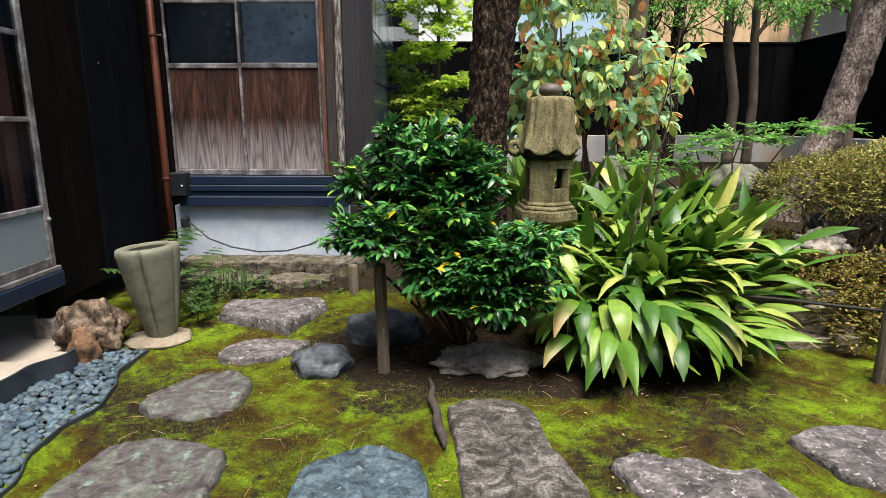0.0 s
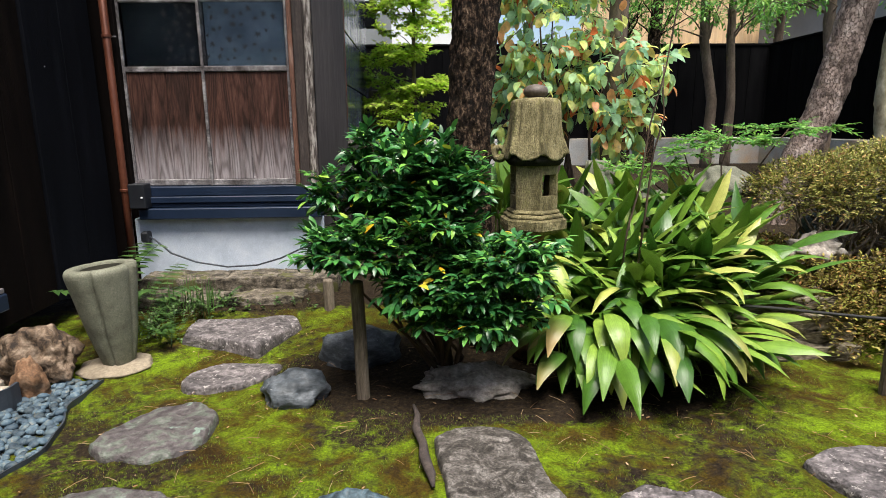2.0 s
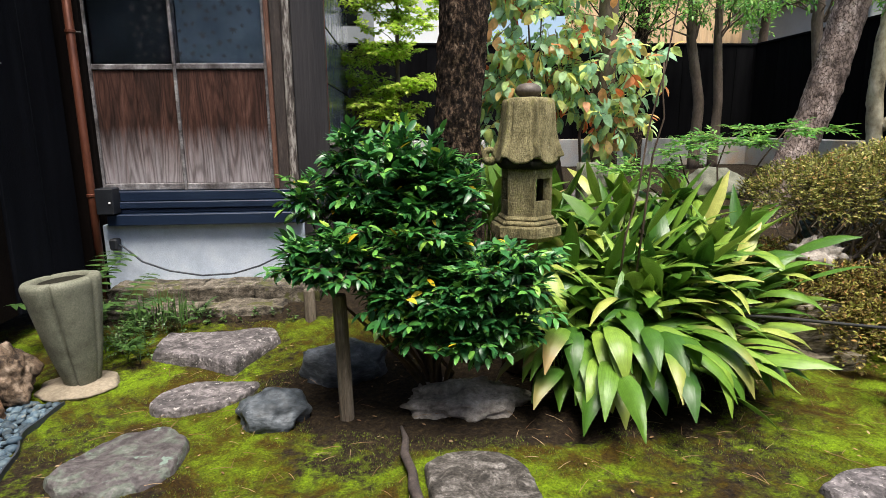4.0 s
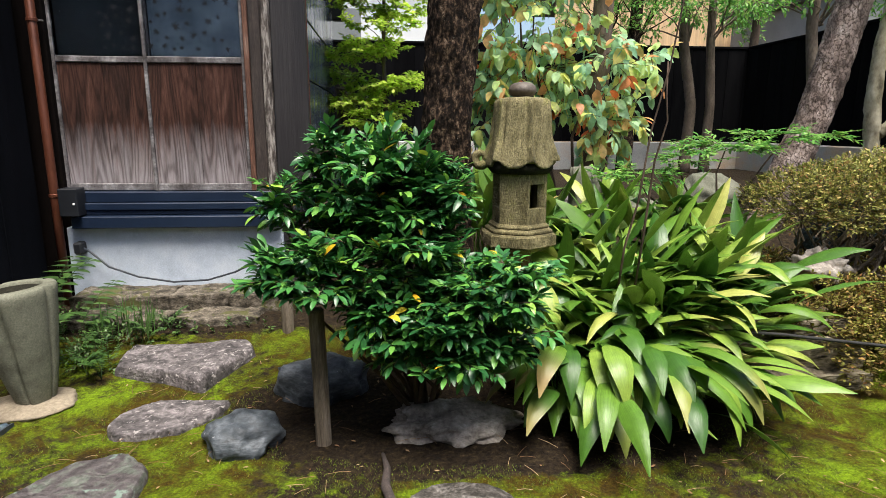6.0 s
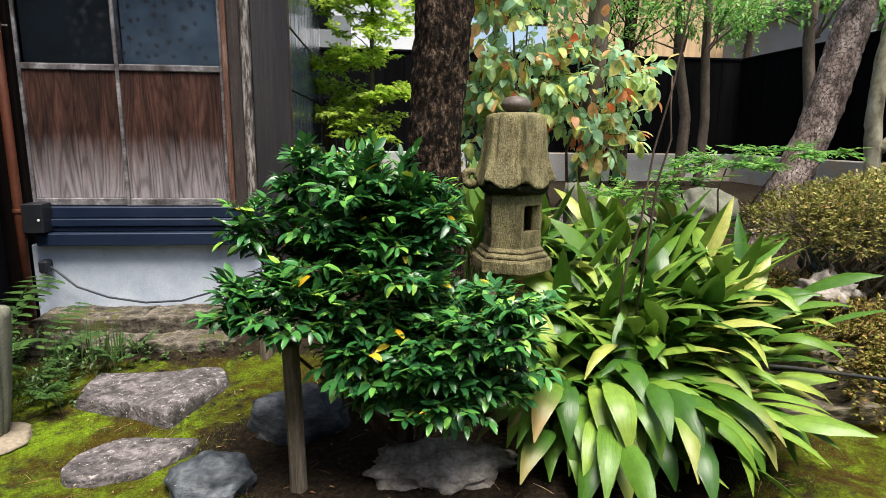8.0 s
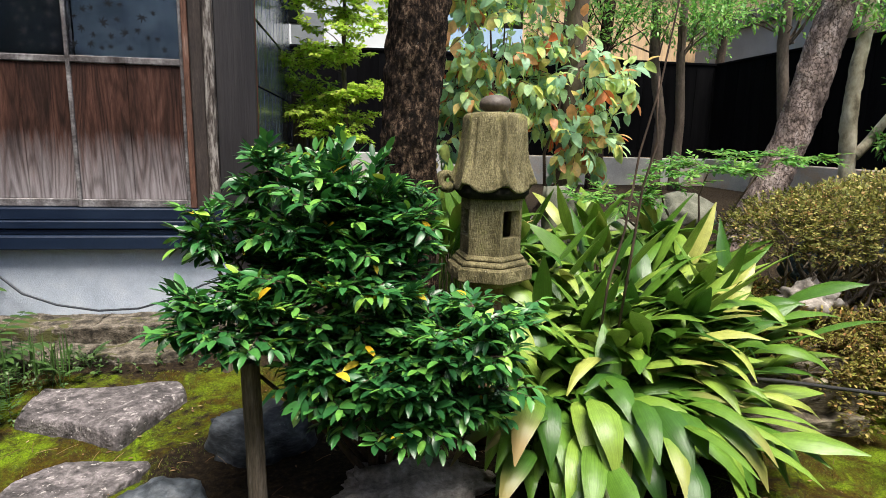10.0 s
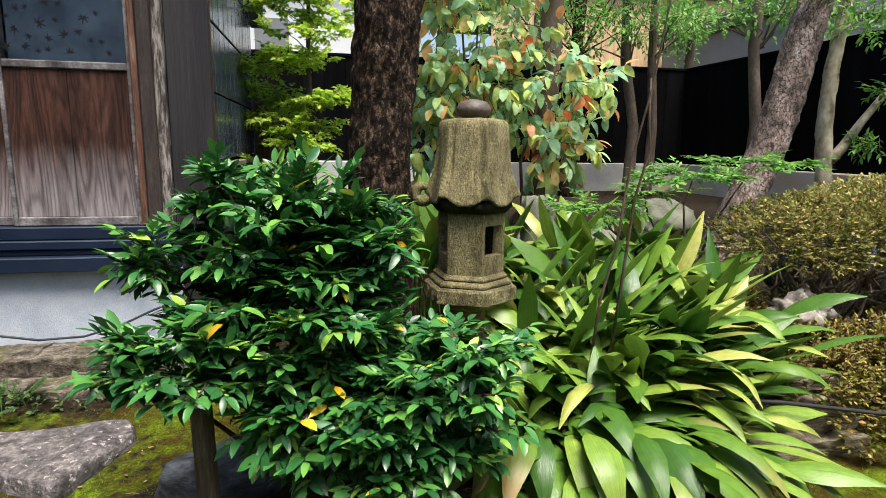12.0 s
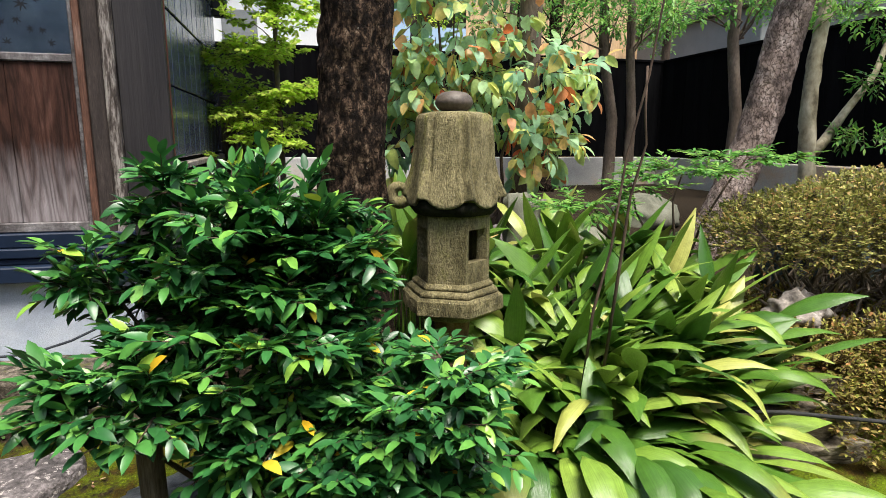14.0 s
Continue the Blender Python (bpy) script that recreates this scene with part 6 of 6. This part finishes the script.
# ---- fence and neighbours ----
FY, FX = 10.2, 5.85
fence = thing("fence", "tall black board fence on a concrete plinth", "fence", (0, 0, 0), kind="structure")
me_b = Geo().box(0.002, 0.298, -0.012, 0.012, 0, 1.47, 0.004).mesh("board")
for i in range(27):
    b = part("board", me_b, FENCE, fence)
    b.location = (-2.0 + 0.3 * i, FY, 1.25)
for i in range(43):
    b = part("board", me_b, FENCE, fence)
    b.matrix_basis = pose(FX, FY - 0.3 * i, 1.25, 0, 0, -90)
part("rail", Geo().box(-2.0, FX, FY - 0.03, FY + 0.03, 2.721, 2.76, 0.006), FENCE, fence)
part("rail", Geo().box(FX - 0.03, FX + 0.03, -2.4, FY - 0.031, 2.721, 2.76, 0.006), FENCE, fence)
part("backing", Geo().box(-2.0, FX + 0.05, FY + 0.014, FY + 0.026, 1.245, 2.72, 0), FENCE, fence)
part("backing", Geo().box(FX + 0.014, FX + 0.026, -2.4, FY - 0.02, 1.245, 2.72, 0), FENCE, fence)
single("wall_plinth_back", Geo().box(-2.0, FX + 0.1, FY - 0.08, FY + 0.08, 0.2, 1.24, 0.01), CONC_WALL, "low grey concrete plinth under the fence", "wall", "structure")
single("wall_plinth_side", Geo().box(FX - 0.08, FX + 0.08, -2.4, FY - 0.085, 0.2, 1.24, 0.01), CONC_WALL, "low grey concrete plinth under the side fence", "wall", "structure")
t = thing("wooden_gatepost", "weathered grey wooden post by the house corner", "post", (-0.52, 7.7, 0.4))
part("post", Geo().box(-0.09, 0.05, -0.05, 0.05, -0.1, 1.5, 0.01), STAKE, t)
part("side_post", Geo().box(0.07, 0.13, -0.03, 0.03, -0.1, 1.42, 0.01), STAKE, t)

rng2 = random.Random(151)
for x, y, z in ((2.2, 12.4, 3.9), (3.9, 12.0, 4.5), (6.8, 11.6, 4.0), (7.5, 9.4, 3.5), (7.7, 7.4, 3.3), (8.8, 10.4, 4.0)):
    t = thing("background_tree", "light green tree beyond the fence", "tree", (0, 0, 0), "trees beyond the fence")
    part("trunk", trunk_geo([(x, y, 0.0), (x + 0.05, y, 1.5), (x, y, 3.0), (x + 0.1, y, 5.0)], [0.12, 0.1, 0.08, 0.04], 10, 0.08, 2, 4), BARK_BROWN, t, smooth=True)
    lob = [((x + rng2.uniform(-0.8, 0.8), y + rng2.uniform(-0.5, 0.5), z + rng2.uniform(-0.9, 1.2)), (0.5, 0.4, 0.25)) for _ in range(7)]
    lg, tg = leafy(rng2, shoots(rng2, lob, 230, 0.1, 0.2), 7, 0.085, 0.45, twig_r=0.003)
    part("crown", lg, LEAF_LIME if x < 3 else LEAF_MID, t, smooth=True)
    part("branchwork", tg, BARK_BROWN, t)

b = thing("beige_building", "beige corrugated metal building beyond the fence", "building", (0, 0, 0))
g = Geo()
vs, fs, n = [], [], 160
for i in range(n + 1):
    x = 4.5 + 9.5 * i / n
    y = 17.0 + (0.03 if (i // 2) % 2 else 0.0)
    vs += [(x, y, 0), (x, y, 5.6)]
for i in range(n):
    fs.append((2 * i, 2 * i + 2, 2 * i + 3, 2 * i + 1))
part("wall", g.add(vs, fs), BEIGE, b)
part("roof", Geo().box(4.3, 14.2, 16.8, 24, 5.6, 5.9, 0.02), ROOF, b)
b = thing("grey_building", "dark grey rendered building beyond the fence", "building", (0, 0, 0))
part("wall", Geo().box(9.2, 17, 12.0, 16.5, 0, 4.2, 0.02), GREY_WALL, b)
part("roof", Geo().box(9.0, 17.2, 11.8, 16.7, 4.2, 4.5, 0.02), ROOF, b)
b = thing("white_building", "white rendered house beyond the fence", "building", (0, 0, 0))
part("wall", Geo().box(-4.5, 1.4, 15.0, 21, 0, 5.2, 0.02), WHITE_WALL, b)
part("roof", Geo().box(-4.8, 1.7, 14.6, 21.3, 5.2, 5.5, 0.02), ROOF, b)
for k in range(2):
    w = part("window", Geo().box(-2.6 + 1.3 * k, -1.9 + 1.3 * k, 14.97, 15.02, 3.0, 4.1, 0.01), GREY_WALL, b)

# ---- pebbles in the channel, each a part ----
peb = thing("pebble_bed", "channel of blue-grey rounded river pebbles", "pebbles", (0, 0, 0), kind="structure")
rng = random.Random(118)
pm = [Geo().blob((0, 0, 0), (1, rng.uniform(0.65, 0.9), rng.uniform(0.5, 0.7)), 2, 0.12, 1.2, k).mesh("pebble", True) for k in range(8)]
rest = Geo()
count = 0
cells = {}
tries = 0
while count < 900 and tries < 30000:
    tries += 1
    y = 1.7 + 1.85 * rng.random()
    lo, hi = pad_x(y) + 0.03, edge_x(y) - 0.015
    x = rng.uniform(lo, hi)
    s = rng.uniform(0.018, 0.034)
    key = (round(x / 0.038), round(y / 0.034))
    if cells.get(key, 0) >= 1:
        continue
    cells[key] = cells.get(key, 0) + 1
    m = pose(x, y, -0.012 + s * 0.45 + 0.018 * rng.random(), rng.uniform(-25, 25), rng.uniform(-25, 25), rng.uniform(0, 360)) @ Matrix.Scale(s, 4)
    if y > 2.5 and len(peb.children) < 300:
        p = part("pebble", pm[count % 8], PEBBLE, peb)
        p.matrix_basis = m
        count += 1
    else:
        me = pm[count % 8]
        rest.add([m @ v.co for v in me.vertices], [tuple(f.vertices) for f in me.polygons])
        count += 1
single("loose_pebbles", rest, PEBBLE, "more blue-grey pebbles in the channel", "pebbles", "stuff", smooth=True)

# ---- fallen leaves and needles on the ground ----
rng = random.Random(129)
g = Geo()
for _ in range(230):
    x, y = rng.uniform(-1.7, 2.2), rng.uniform(2.0, 4.3)
    a = rng.uniform(0, 6.28)
    s = rng.uniform(0.012, 0.03)
    g.leaf(Vector((x, y, ground_z(x, y) + 0.012)), Vector((math.cos(a), math.sin(a), rng.uniform(-0.05, 0.2))), Vector((0, 0, 1)), s, s * 0.42, rng.uniform(-0.1, 0.2), 0.1)
for _ in range(260):
    x, y = rng.uniform(-1.6, 2.3), rng.uniform(2.0, 3.9)
    a, l = rng.uniform(0, 6.28), rng.uniform(0.05, 0.11)
    p = Vector((x, y, ground_z(x, y) + 0.016))
    q = p + Vector((math.cos(a) * l, math.sin(a) * l, 0))
    q.z = ground_z(q.x, q.y) + 0.016
    g.tube([p, (p + q) / 2 + Vector((0, 0, 0.004)), q], 0.0012, 3, cap=False)
single("fallen_leaves", g, LITTER, "scattered dry leaves and pine needles on the moss", "leaves", "stuff")

# ---- short moss blades standing on the near ground ----
rng = random.Random(140)

vs, fs = [], []
for _ in range(130000):
    x, y = rng.uniform(-1.95, 2.6), 1.95 + 2.6 * rng.random() ** 1.3
    if ((x - 0.5) / 1.25) ** 2 + ((y - 3.55) / 0.55) ** 2 < 1:
        continue
    p = Vector((x, y, 0))
    if noise.noise(p * 2.6) + 0.6 * noise.noise(p * 8) < -0.12 + 0.3 * rng.random():
        continue
    z = ground_z(x, y) + 0.010 * noise.noise(p * 11) + 0.006 * noise.noise(p * 27)
    a, h, w = rng.uniform(0, 6.28), rng.uniform(0.004, 0.011), rng.uniform(0.0016, 0.0034)
    c, s = math.cos(a), math.sin(a)
    lx, ly = rng.gauss(0, 0.006), rng.gauss(0, 0.006)
    o = len(vs)
    vs += [(x - c * w, y - s * w, z - 0.003), (x + c * w, y + s * w, z - 0.003), (x + lx, y + ly, z + h)]
    fs.append((o, o + 1, o + 2))
single("moss_blades", Geo().add(vs, fs), LEAF_MOSS, "short bright moss over the ground", "moss", "stuff")
